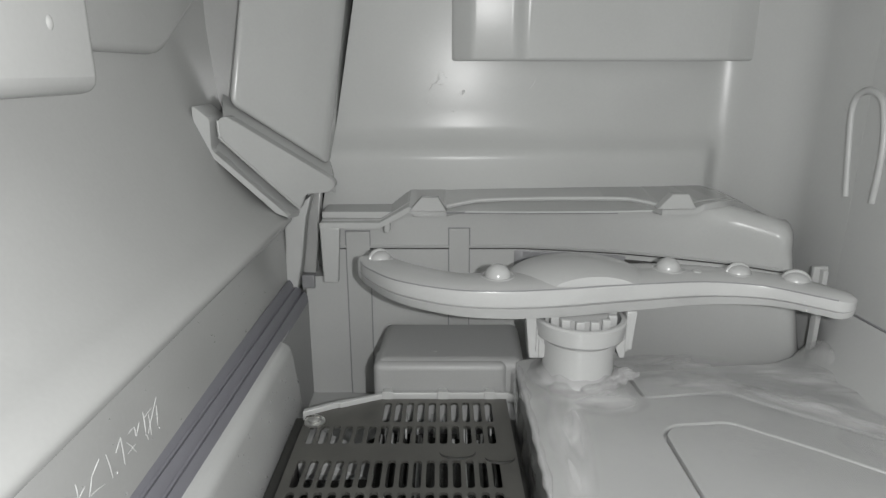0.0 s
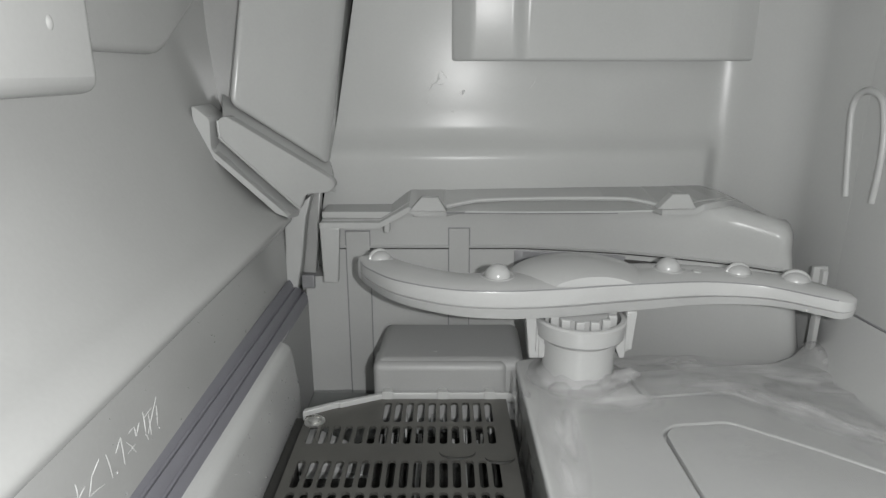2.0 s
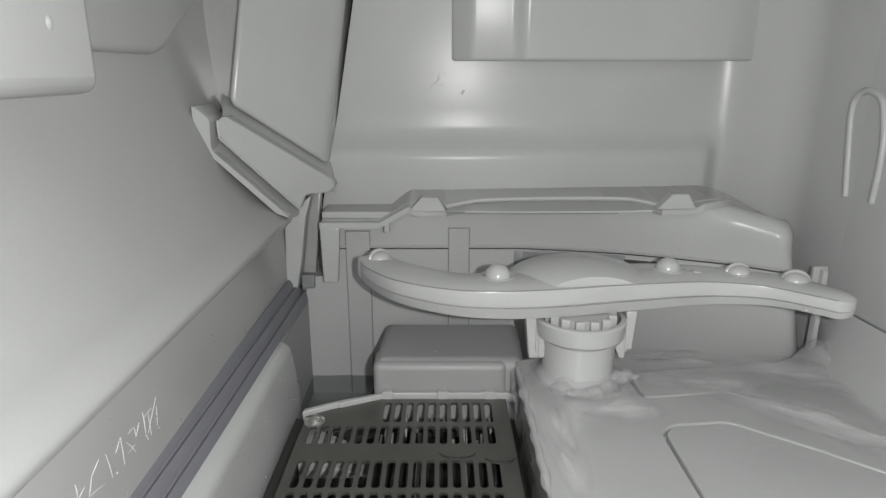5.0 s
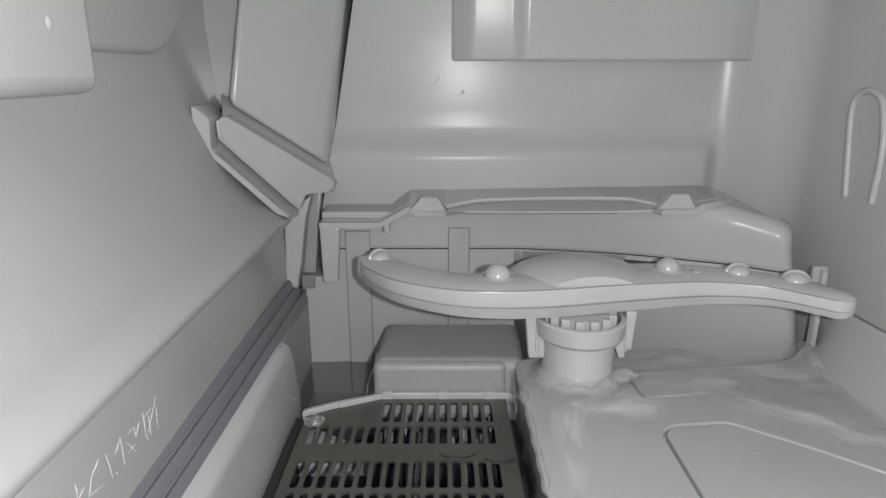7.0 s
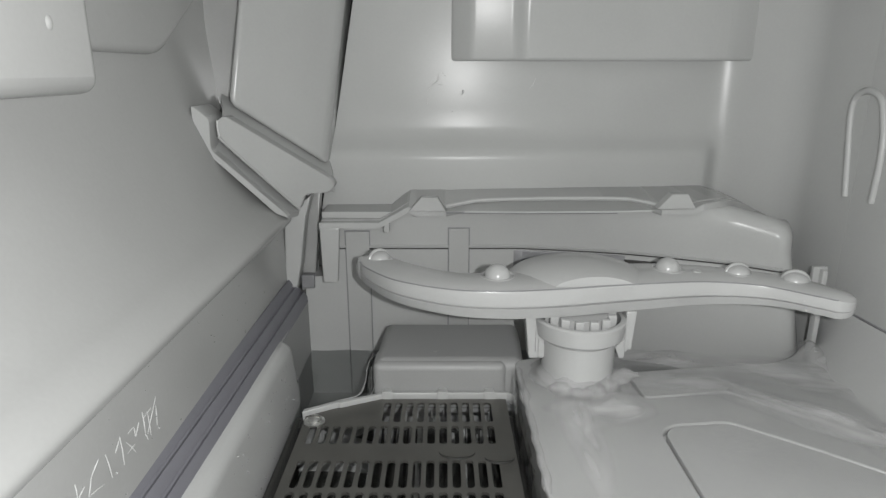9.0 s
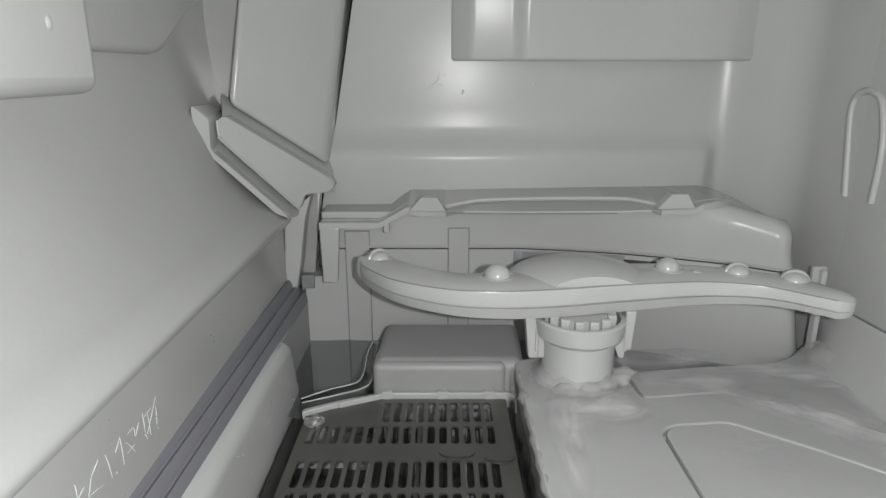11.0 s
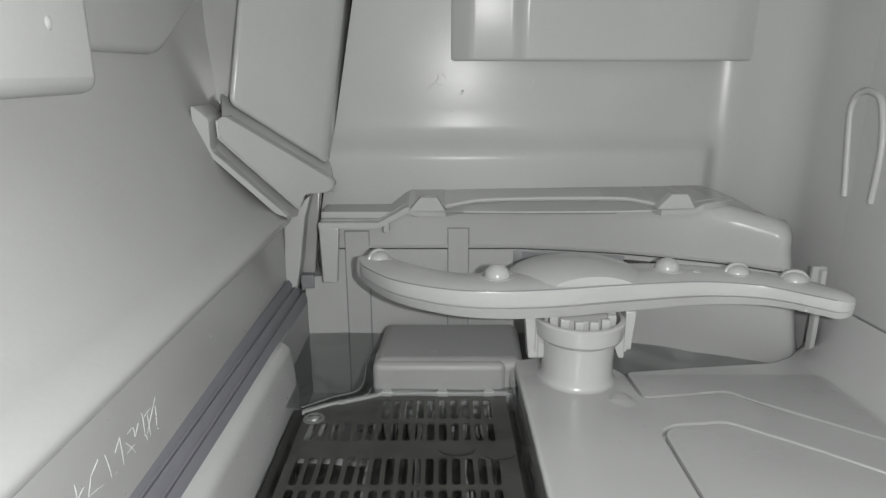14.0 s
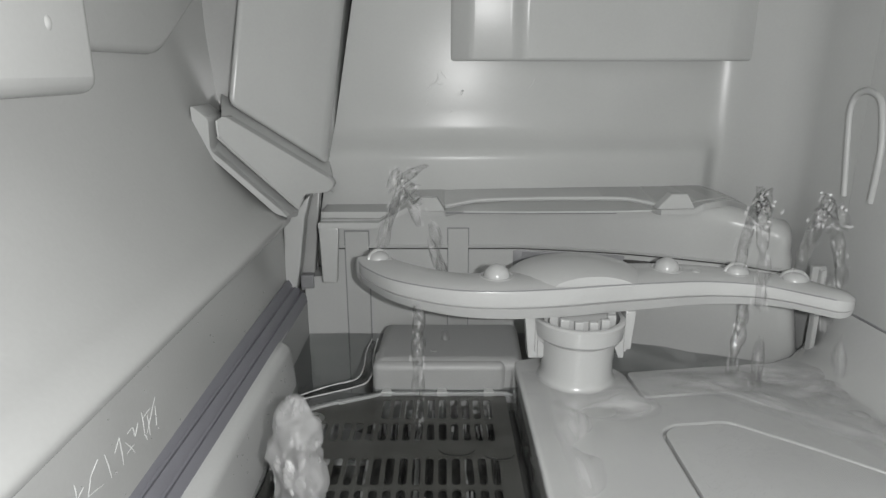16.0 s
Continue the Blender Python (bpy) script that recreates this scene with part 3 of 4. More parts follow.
    # two curved dark marks on the steel
    for x, y, w, bow in ((0.0085, 0.3175, 0.0105, 0.0065), (0.0330, 0.3120, 0.0085, 0.0050)):
        pts = [(x + w * math.cos(q), y - bow * math.sin(q), 0.0371) for q in [math.pi * k / 12 for k in range(13)]]
        part("dark_mark", drawn_nearer(tube(pts, [0.0002 + 0.0007 * math.sin(math.pi * k / 12) for k in range(13)], 6)), DARK, g)
    b = thing("filter_basket", (-0.01, 0.247, 0.0), "dark filter basket with pale ribs, added to darken the slots of the steel grate", "filter")
    # dark block added so the slots look dark; random ribs give pale glimpses
    part("basket", drawn_nearer(prism(rounded([(-0.086, 0.14), (0.040, 0.14), (0.040, 0.372), (-0.040, 0.372), (-0.066, 0.352), (-0.086, 0.335)], 0.01, 4, True), "z", -0.0133, 0.012, 0.002)), DARK, b)
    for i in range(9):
        part("fin", drawn_nearer(block(-0.045 + i * 0.0095, -0.0425 + i * 0.0095, 0.15, 0.366, 0.0115, 0.0170, 0.0004)), DARK if i % 3 else BOX, b)
    part("slope", drawn_nearer(prism([(-0.0870, 0.0110), (-0.0870, 0.0310), (-0.0800, 0.0310), (-0.0440, 0.0140), (-0.0440, 0.0110)], "y", 0.322, 0.3520, 0.001)), BOX, b, "grey plastic slope under the slots")
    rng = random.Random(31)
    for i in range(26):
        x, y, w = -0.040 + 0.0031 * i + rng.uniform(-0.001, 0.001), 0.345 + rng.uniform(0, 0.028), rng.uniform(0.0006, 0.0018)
        part("rib", drawn_nearer(block(x, x + w, y, y + rng.uniform(0.006, 0.016), 0.0115, 0.0200 + 0.009 * rng.random(), 0.0004)), COVER if i % 2 else BOX, b)
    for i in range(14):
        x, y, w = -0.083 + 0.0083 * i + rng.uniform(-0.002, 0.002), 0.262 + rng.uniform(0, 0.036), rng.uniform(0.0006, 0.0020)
        part("rib", drawn_nearer(block(x, x + w, y, y + rng.uniform(0.006, 0.016), 0.0115, 0.0170 + 0.008 * rng.random(), 0.0004)), BOX if i % 3 == 0 else DARK, b)


def pump_box():
    p = thing("pump_box", (0.0, 0.40, 0.0), "mid grey plastic box with rounded edges behind the grate", "pump box")
    back_part = [(-0.0475, 0.3860), (0.0560, 0.3860), (0.0590, 0.4545), (-0.0450, 0.4545)]
    body = part("body", drawn_nearer(prism(back_part, "z", -0.0133, 0.0622, 0.0075, 6)), BOX, p)
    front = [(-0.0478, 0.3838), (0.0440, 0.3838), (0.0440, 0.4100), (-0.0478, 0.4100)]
    part("front", drawn_nearer(prism(front, "z", -0.0133, 0.0606, 0.0050, 5)), BOX, body)
    part("mark", drawn_nearer(lathe(-0.006, 0.402, [(0.0026, 0.0612), (0.0022, 0.0625), (0.0002, 0.0626)], 12)), BOX, body)


# ---- spray arm and its mount ----
def spray_arm():
    a = thing("spray_arm", (0.083, 0.353, 0.112), "glossy pale plastic spray arm with rounded nozzles, curved like an S", "spray arm")
    front = smooth_line([(-0.0543, 0.3905), (-0.0490, 0.3780), (-0.0285, 0.3529), (0.0052, 0.3361), (0.0373, 0.3332), (0.0702, 0.3370), (0.0950, 0.3420), (0.1185, 0.3458), (0.1567, 0.3498), (0.1869, 0.3428), (0.2060, 0.3268), (0.2160, 0.3180)], 4)
    back = smooth_line([(-0.0530, 0.4000), (-0.0420, 0.4075), (-0.0175, 0.3850), (0.0057, 0.3702), (0.0268, 0.3680), (0.0523, 0.3748), (0.0900, 0.3850), (0.1230, 0.3880), (0.1533, 0.3867), (0.1900, 0.3745), (0.2170, 0.3560), (0.2275, 0.3385)], 4)
    sect = [(0.0, 0.1300), (0.012, 0.1311), (0.045, 0.1314), (0.075, 0.1309), (0.12, 0.1317), (0.3, 0.1331), (0.5, 0.1336), (0.7, 0.1331), (0.90, 0.1317), (0.965, 0.1313), (1.0, 0.1300), (1.0, 0.1217), (0.94, 0.1213), (0.94, 0.1203), (0.99, 0.1199), (0.93, 0.1130), (0.85, 0.1118),
            (0.15, 0.1118), (0.07, 0.1130), (0.01, 0.1199), (0.06, 0.1203), (0.06, 0.1213), (0.0, 0.1217)]
    rings = []
    n = len(front)
    for i, (f, b) in enumerate(zip(front, back)):
        rise = 0.0078 * min(1.0, ((f[0] + b[0]) / 2 - 0.07) ** 2 / 0.0185)
        rings.append([(f[0] + (b[0] - f[0]) * u, f[1] + (b[1] - f[1]) * u, 0.130 - (0.130 - z) * (1 - rise / 0.0182) if z < 0.130 else z) for u, z in sect])

    def end(ring, by, shrink):
        c = sum((Vector(p) for p in ring), Vector()) / len(ring)
        return [tuple(c + Vector(((Vector(p) - c).x * shrink + by[0], (Vector(p) - c).y * shrink + by[1], (Vector(p) - c).z * (0.4 + 0.6 * shrink)))) for p in ring]
    rings = [end(rings[0], (-0.0028, 0.0016), 0.45), end(rings[0], (-0.0020, 0.0012), 0.8)] + rings + [end(rings[-1], (0.0078 * math.sin(q), -0.0052 * math.sin(q)), math.cos(q)) for q in (0.3, 0.6, 0.9, 1.15, 1.35)]
    body = part("body", loft(rings), ARM, a, angle=24)
    # thin grey tube draws the dark crease of the arm's top edge
    part("edge_crease_line", tube([(f[0] + 0.012 * (b[0] - f[0]), f[1] + 0.012 * (b[1] - f[1]), 0.1312) for f, b in zip(front, back)], 0.00035, 6), GREY, body)
    bm = bmesh.new()
    bmesh.ops.create_uvsphere(bm, u_segments=48, v_segments=24, radius=1.0, matrix=Matrix.Translation((0.084, 0.370, 0.1262)) @ Matrix.Diagonal((0.044, 0.036, 0.0138, 1)))
    for no, co in (((0.108, -0.9, 0.35), (0.084, 0.3442, 0.1355)), ((0, 0, -1), (0, 0, 0.1285))):
        cut = bmesh.ops.bisect_plane(bm, geom=bm.verts[:] + bm.edges[:] + bm.faces[:], plane_co=co, plane_no=no, clear_outer=True)
        edges = [e for e in cut["geom_cut"] if isinstance(e, bmesh.types.BMEdge)]
        bmesh.ops.contextual_create(bm, geom=edges)
    part("hub_dome", bm, ARM, a)
    for x, y, r in ((0.033, 0.3555, 0.0080), (0.1407, 0.3700, 0.0076)):
        stud = part("stud", dome(x, y, 0.1322, r, r * 0.95), ARM, a)
        part("socket", lathe(x, y, [(r * 1.14, 0.130), (r * 1.14, 0.1334), (r * 1.24, 0.1338), (r * 1.34, 0.1332), (r * 1.36, 0.130)], 32), ARM, stud)
    part("bump", dome(0.1566, 0.3640, 0.1325, 0.0028, 0.0009), RIM, a)
    for x, y, turn in ((-0.0418, 0.3935, 35), (0.1813, 0.3625, 0), (0.2088, 0.3480, -25)):
        spot = Matrix.Translation((x, y, 0.1322)) @ Matrix.Rotation(radians(turn), 4, "Z")
        base = bmesh.new()
        merge(base, lathe(0, 0, [(0.0090, -0.004), (0.0090, 0.0004), (0.0080, 0.0012), (0.0062, 0.0012), (0.0058, -0.003)], 28))
        base.transform(spot)
        nozzle = part("nozzle", base, ARM, a)
        lobe = dome(0, 0, 0.0, 0.0072, 0.0048)
        for co, no in (((0, -0.0012, 0), (0, 1, -0.25)),):
            cut = bmesh.ops.bisect_plane(lobe, geom=lobe.verts[:] + lobe.edges[:] + lobe.faces[:], plane_co=co, plane_no=no, clear_outer=True)
            bmesh.ops.contextual_create(lobe, geom=[e for e in cut["geom_cut"] if isinstance(e, bmesh.types.BMEdge)])
        lobe.transform(spot)
        part("lip", lobe, ARM, nozzle)
        hoop = tube([(0.0068 * math.cos(q), 0.0008 + 0.0010 * math.sin(q), -0.001 + 0.0064 * math.sin(q)) for q in [math.pi * j / 18 for j in range(19)]], 0.0016, 8)
        hoop.transform(spot)
        part("hoop", hoop, ARM, nozzle)
    return a


def arm_mount():
    m = thing("arm_mount", (0.083, 0.350, 0.070), "pale plastic neck that carries the spray arm", "mount")
    part("neck", lathe(0.083, 0.350, [(0.0262, 0.0690), (0.0240, 0.0701), (0.0226, 0.0714), (0.0219, 0.0735), (0.0217, 0.0770), (0.0217, 0.0960), (0.0205, 0.0964), (0.0205, 0.1020), (0.0168, 0.1030), (0.0168, 0.1125), (0.002, 0.1125)], 48), COVER, m)
    part("collar", lathe(0.083, 0.350, [(0.0203, 0.0985), (0.0250, 0.0985), (0.0264, 0.0997), (0.0274, 0.1092), (0.0262, 0.1102), (0.0240, 0.1102), (0.0238, 0.1030), (0.0216, 0.1020)], 48), ARM, m)
    for i in range(14):
        t = 2 * math.pi * i / 14
        part("fin", block(0.083 + 0.019 * math.cos(t) - 0.0025, 0.083 + 0.019 * math.cos(t) + 0.0025, 0.350 + 0.019 * math.sin(t) - 0.002, 0.350 + 0.019 * math.sin(t) + 0.002, 0.101, 0.1135, 0.0006), ARM, m)
    for pts in ([(0.0495, 0.1125), (0.0605, 0.1125), (0.0590, 0.1020), (0.0640, 0.0930), (0.0590, 0.0830), (0.0525, 0.0830)], [(0.1165, 0.1135), (0.1105, 0.1135), (0.1090, 0.1000), (0.1060, 0.0935), (0.1105, 0.0885), (0.1150, 0.0885)]):
        clip = part("clip", prism(pts, "y", 0.347, 0.356, 0.0008), ARM, m)
        mid = sum(p[0] for p in pts) / len(pts)
        foot = 1 if mid < 0.083 else -1
        part("hook", prism([(mid + foot * 0.0006, 0.0965), (mid + foot * 0.0066, 0.0905), (mid + foot * 0.0040, 0.0835), (mid + foot * 0.0006, 0.0835)], "y", 0.3462, 0.3552, 0.0006), ARM, clip)
        part("ridge", block(mid - 0.0012, mid + 0.0004, 0.3455, 0.3475, 0.088, 0.112, 0.0004), ARM, clip)


# ---- water ----
def ripple_grid(x0, x1, y0, y1, z, nx, ny, height, size, seed):
    bm = bmesh.new()
    rows = []
    for j in range(ny + 1):
        row = []
        for i in range(nx + 1):
            x, y = x0 + (x1 - x0) * i / nx, y0 + (y1 - y0) * j / ny
            row.append(bm.verts.new((x, y, z + height * noise.noise(Vector((x * size + seed, y * size, seed))))))
        rows.append(row)
    for a, b in zip(rows, rows[1:]):
        for i in range(nx):
            bm.faces.new((a[i], a[i + 1], b[i + 1], b[i]))
    return bm


def rim_line(x):
    """The back edge of the grate."""
    return float(np.interp(x, [-0.0862, -0.0655, -0.0361], [0.3410, 0.3515, 0.3630]))


def keep_cells(bm, wanted):
    gone = [f for f in bm.faces if not wanted(f.calc_center_median())]
    bmesh.ops.delete(bm, geom=gone, context="FACES")
    return bm


def pool():
    bm = keep_cells(ripple_grid(-0.1045, 0.2845, 0.30, 0.4545, 0.0, 195, 77, 0.0010, 45, 3), lambda c: c.x > 0.0455 or c.y > rim_line(c.x))
    p = part("water", bm, POOL)
    return tagged(p, "clear water rising behind the grate, tinted dark for light lost at its surface", "water", kind="structure")


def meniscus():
    """The raised, steep edge of the water where it clings to the box and the rim: a trough tinted dark in place of
    refraction, between two white lines in place of glints.
    """
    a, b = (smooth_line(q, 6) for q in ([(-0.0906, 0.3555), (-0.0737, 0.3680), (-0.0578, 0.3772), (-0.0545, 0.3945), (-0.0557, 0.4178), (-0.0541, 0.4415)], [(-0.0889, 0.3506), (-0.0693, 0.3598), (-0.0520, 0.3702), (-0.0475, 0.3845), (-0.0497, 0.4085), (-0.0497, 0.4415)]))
    m = thing("meniscus", (-0.06, 0.38, 0.0), "raised edge of water clinging to the grate rim, its refraction tinted dark", "water")
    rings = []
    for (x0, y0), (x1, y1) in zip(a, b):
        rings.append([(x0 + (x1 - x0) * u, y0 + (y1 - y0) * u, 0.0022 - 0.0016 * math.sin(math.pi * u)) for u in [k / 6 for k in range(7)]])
    part("trough", loft(rings, closed=False), EDGE_SHADE, m)
    for n, line in enumerate((a, b)):
        path = [(x + 0.0006 * noise.noise(Vector((y * 160, n, x * 160))), y, 0.0022) for x, y in line]
        part("edge_glint", tube(path, [0.0004 + 0.0006 * abs(noise.noise(Vector((i * 0.35, 3, n)))) for i in range(len(path))], 8), FROTH, m)
    return m


def grate_pool():
    bm = keep_cells(ripple_grid(-0.0925, 0.0455, 0.12, 0.3640, 0.0, 92, 160, 0.0009, 60, 9), lambda c: c.y <= rim_line(c.x) + 0.0008)
    p = part("grate_water", bm, OVER)
    p.visible_shadow = False
    return tagged(p, "clear rippled water in and over the filter grate", "water", kind="structure")


def blob_sheet(cx, cy, rx, ry, turn, z, height, size, seed, n=26):
    """A flat wavy patch with an uneven outline; its edge weight fades to nothing."""
    bm = bmesh.new()
    layer = bm.verts.layers.float_color.new("edge")
    rows = []
    for k in range(n + 1):
        r = k / n
        row = []
        for j in range(48):
            t = 2 * math.pi * j / 48
            w = 1 + 0.28 * noise.noise(Vector((math.cos(t) * 1.4 + seed, math.sin(t) * 1.4, seed)))
            x, y = r * rx * w * math.cos(t), r * ry * w * math.sin(t)
            c, s = math.cos(radians(turn)), math.sin(radians(turn))
            px, py = cx + x * c - y * s, cy + x * s + y * c
            h = height * (0.5 + noise.noise(Vector((px * size + seed, py * size * 1.3, seed)))) * (1 - r ** 3)
            v = bm.verts.new((px, py, z + max(h, 0)))
            e = max(0.0, 1 - r ** 2.2)
            v[layer] = (e, e, e, 1)
            row.append(v)
        rows.append(row)
    for a, b in zip(rows, rows[1:]):
        for j in range(48):
            bm.faces.new((a[j], a[(j + 1) % 48], b[(j + 1) % 48], b[j]))
    return bm



SPLASH = bpy.data.materials.new("churned_water")
SPLASH.use_nodes = True
for key, value in (("Base Color", (0.68, 0.68, 0.68, 1)), ("Transmission Weight", 0.55), ("Roughness", 0.10), ("IOR", 1.33), ("Alpha", 0.62)):
    SPLASH.node_tree.nodes["Principled BSDF"].inputs[key].default_value = value


MIST = SPLASH.copy()
MIST.name = "fine_spray"
for key, value in (("Base Color", (0.55, 0.55, 0.55, 1)), ("Transmission Weight", 0.3), ("Roughness", 0.45), ("Alpha", 0.42)):
    MIST.node_tree.nodes["Principled BSDF"].inputs[key].default_value = value


# clear drops coloured whitish in place of their glints
DROP = SPLASH.copy()
DROP.name = "glinting_drop"
DROP.node_tree.nodes["Principled BSDF"].inputs["Alpha"].default_value = 0.5


FROTH = SPLASH.copy()
FROTH.name = "froth"
for key, value in (("Transmission Weight", 0.2), ("Roughness", 0.2), ("Alpha", 0.8)):
    FROTH.node_tree.nodes["Principled BSDF"].inputs[key].default_value = value


def lump(rx, ry, rz, seed, rough=0.35, size=1.6, k=3, drops=0):
    """A churned body of water with an uneven skin, and a few drops beside it."""
    bm = bmesh.new()
    bmesh.ops.create_icosphere(bm, subdivisions=k, radius=1.0)
    for v in bm.verts:
        d = v.co.normalized()
        w = 1 + rough * noise.noise(d * size + Vector((seed * 3.1, 0, 0))) + rough * 0.5 * noise.noise(d * size * 3 + Vector((0, seed * 2.3, 0)))
        v.co = Vector((d.x * rx * w, d.y * ry * w, d.z * rz * w))
    rng = random.Random(seed)
    for i in range(drops):
        r = min(rx, ry) * (0.12 + 0.2 * rng.random())
        p = Vector((rng.uniform(-1.5, 1.5) * rx, rng.uniform(-1.5, 1.5) * ry, rng.uniform(-1.0, 1.0) * rz))
        bmesh.ops.create_icosphere(bm, subdivisions=2, radius=r, matrix=Matrix.Translation(p))
    return bm


def strength(t):
    """How high the nozzles throw, in metres, at t seconds."""
    rows = [(14.10, 0.004), (14.25, 0.013), (14.40, 0.016), (14.50, 0.015), (14.60, 0.012), (14.75, 0.008), (14.9, 0.003), (15.05, 0.001), (15.70, 0.004), (15.80, 0.030), (15.9, 0.048), (16.0, 0.055)]
    return float(np.interp(t, [r[0] for r in rows], [r[1] for r in rows]))


SPURTS = []


def spurts():
    """Small bodies of water that wait in the arm, fly from the nozzles and fall into the tub."""
    meshes = []
    for i in range(8):
        r8 = random.Random(20 + i)
        bm = bmesh.new()
        merge(bm, lump(r8.uniform(0.0024, 0.0036), r8.uniform(0.0024, 0.0036), r8.uniform(0.0075, 0.0110), 200 + i, 0.6, 1.3, 3))
        clear = len(bm.faces)
        # tiny drops in white froth colour stand in for the jet's sparkles
        for j in range(9):
            p = (r8.gauss(0, 0.0026), r8.gauss(0, 0.0026), r8.uniform(-0.009, 0.009))
            bmesh.ops.create_icosphere(bm, subdivisions=2, radius=r8.uniform(0.0003, 0.0009), matrix=Matrix.Translation(p))
        bm.faces.ensure_lookup_table()
        for f in bm.faces[clear:]:
            f.material_index = 1
        meshes.append(finish(bm, "spurt", JET, 180, False))
        meshes[-1].materials.append(FROTH)
    rng = random.Random(8)
    nozzles = [((-0.0418, 0.3960, 0.133), (0.20, 0.0)), ((0.1813, 0.3620, 0.133), (0.03, -0.13)), ((0.2088, 0.3480, 0.133), (0.13, -0.03))]
    for spot, (vx, vy) in nozzles:
        launches = [14.12 + 0.021 * i for i in range(32)] + [15.74 + 0.0155 * i for i in range(17)]
        for t0 in launches:
            h = strength(t0) * rng.uniform(0.75, 1.1) * (1.0 if vx > 0.15 else 0.82) * (0.6 if vx < 0.1 and 15.7 < t0 < 15.83 else 1.0)
            up = math.sqrt(2 * 9.81 * (h + 0.006))
            SPURTS.append((rng.choice(meshes), spot, t0, (vx * rng.uniform(0.75, 1.25), vy + rng.uniform(-0.02, 0.02), up), rng.uniform(0, 60), spot[1] - 0.003))
    for spot, (vx, vy), first, last, y in (((-0.012, 0.350, 0.119), (0.0, -0.25), 14.32, 15.12, 0.360), ((0.186, 0.352, 0.119), (-0.16, 0.0), 14.36, 15.03, 0.358), ((0.214, 0.327, 0.122), (0.05, -0.02), 14.34, 15.0, 0.336), ((-0.014, 0.350, 0.119), (0.0, -0.20), 15.86, 15.99, 0.360), ((0.183, 0.352, 0.119), (-0.02, 0.0), 15.86, 15.99, 0.358)):
        t0 = first
        while t0 < last:
            SPURTS.append((rng.choice(meshes), spot, t0, (vx * rng.uniform(0.6, 1.2), vy, -0.1), rng.uniform(0, 60), y))
            t0 += 0.026
    made = []
    for mesh, spot, t0, v, turn, y in SPURTS:
        ob = tagged(new("water_spurt", mesh), "clear spurt of water thrown by the spray arm", "water", "spurts from the spray arm")
        ob.visible_shadow = False
        made.append(ob)
    return made


def running_water():
    """Patches of white water that run over the sump cover while the tub fills."""
    made = []
    for cx, cy, rx, ry, turn, z, h, seed in ((0.205, 0.300, 0.085, 0.016, -38, 0.0708, 0.0022, 1), (0.225, 0.345, 0.062, 0.026, -14, 0.0710, 0.0020, 2), (0.155, 0.340, 0.045, 0.016, 4, 0.0709, 0.0016, 3),
                                            (0.094, 0.316, 0.036, 0.018, 8, 0.0706, 0.0040, 4), (0.245, 0.255, 0.050, 0.020, -38, 0.0712, 0.0020, 5), (0.067, 0.285, 0.060, 0.011, 88, 0.0706, 0.0022, 6), (0.2150, 0.2960, 0.085, 0.0075, -39, 0.0712, 0.0045, 7), (0.2480, 0.3700, 0.024, 0.020, 40, 0.0720, 0.0110, 8), (0.1500, 0.3900, 0.052, 0.016, 2, 0.0590, 0.0050, 9)):
        bm = blob_sheet(0, 0, rx, ry, 0, 0.0, h, 45, seed)
        ob = part("white_water", bm, FOAM)
        tagged(ob, "pale streak of water running over the sump cover", "water", "streaks of running water")
        made.append((ob, (cx, cy, z), turn, seed))
    return made


def wet_film():
    bm = ripple_grid(0.0, 0.2340, 0.0, 0.3500, 0.0, 90, 130, 0.0006, 70, 12)
    ob = part("wet_film", bm, FILM)
    return tagged(ob, "thin clear film of water over the sump cover", "water", kind="structure")


def neck_water():
    """A churning skirt of water round the neck."""
    rings = []
    for k in range(15):
        u = k / 14
        ring = []
        for j in range(72):
            t = 2 * math.pi * j / 72
            d = Vector((math.cos(t), math.sin(t), 0))
            w = noise.noise(d * 2.2 + Vector((0, 0, 4))) * 0.7 + noise.noise(d * 5 + Vector((0, 0, u * 2))) * 0.2
            r = 0.0216 + (0.0105 + 0.004 * w) * u ** 1.1
            z = -0.0022 + (0.0085 + 0.006 * w) * (1 - u) ** 1.5 + 0.0016 * noise.noise(d * 5 + Vector((u * 3, 0, 9))) * math.sin(math.pi * u)
            ring.append((r * d.x, r * d.y, z))
        rings.append(ring)
    ob = part("neck_water", loft(rings, caps=False), SPLASH)
    return tagged(ob, "churning white water round the spray arm neck", "water")


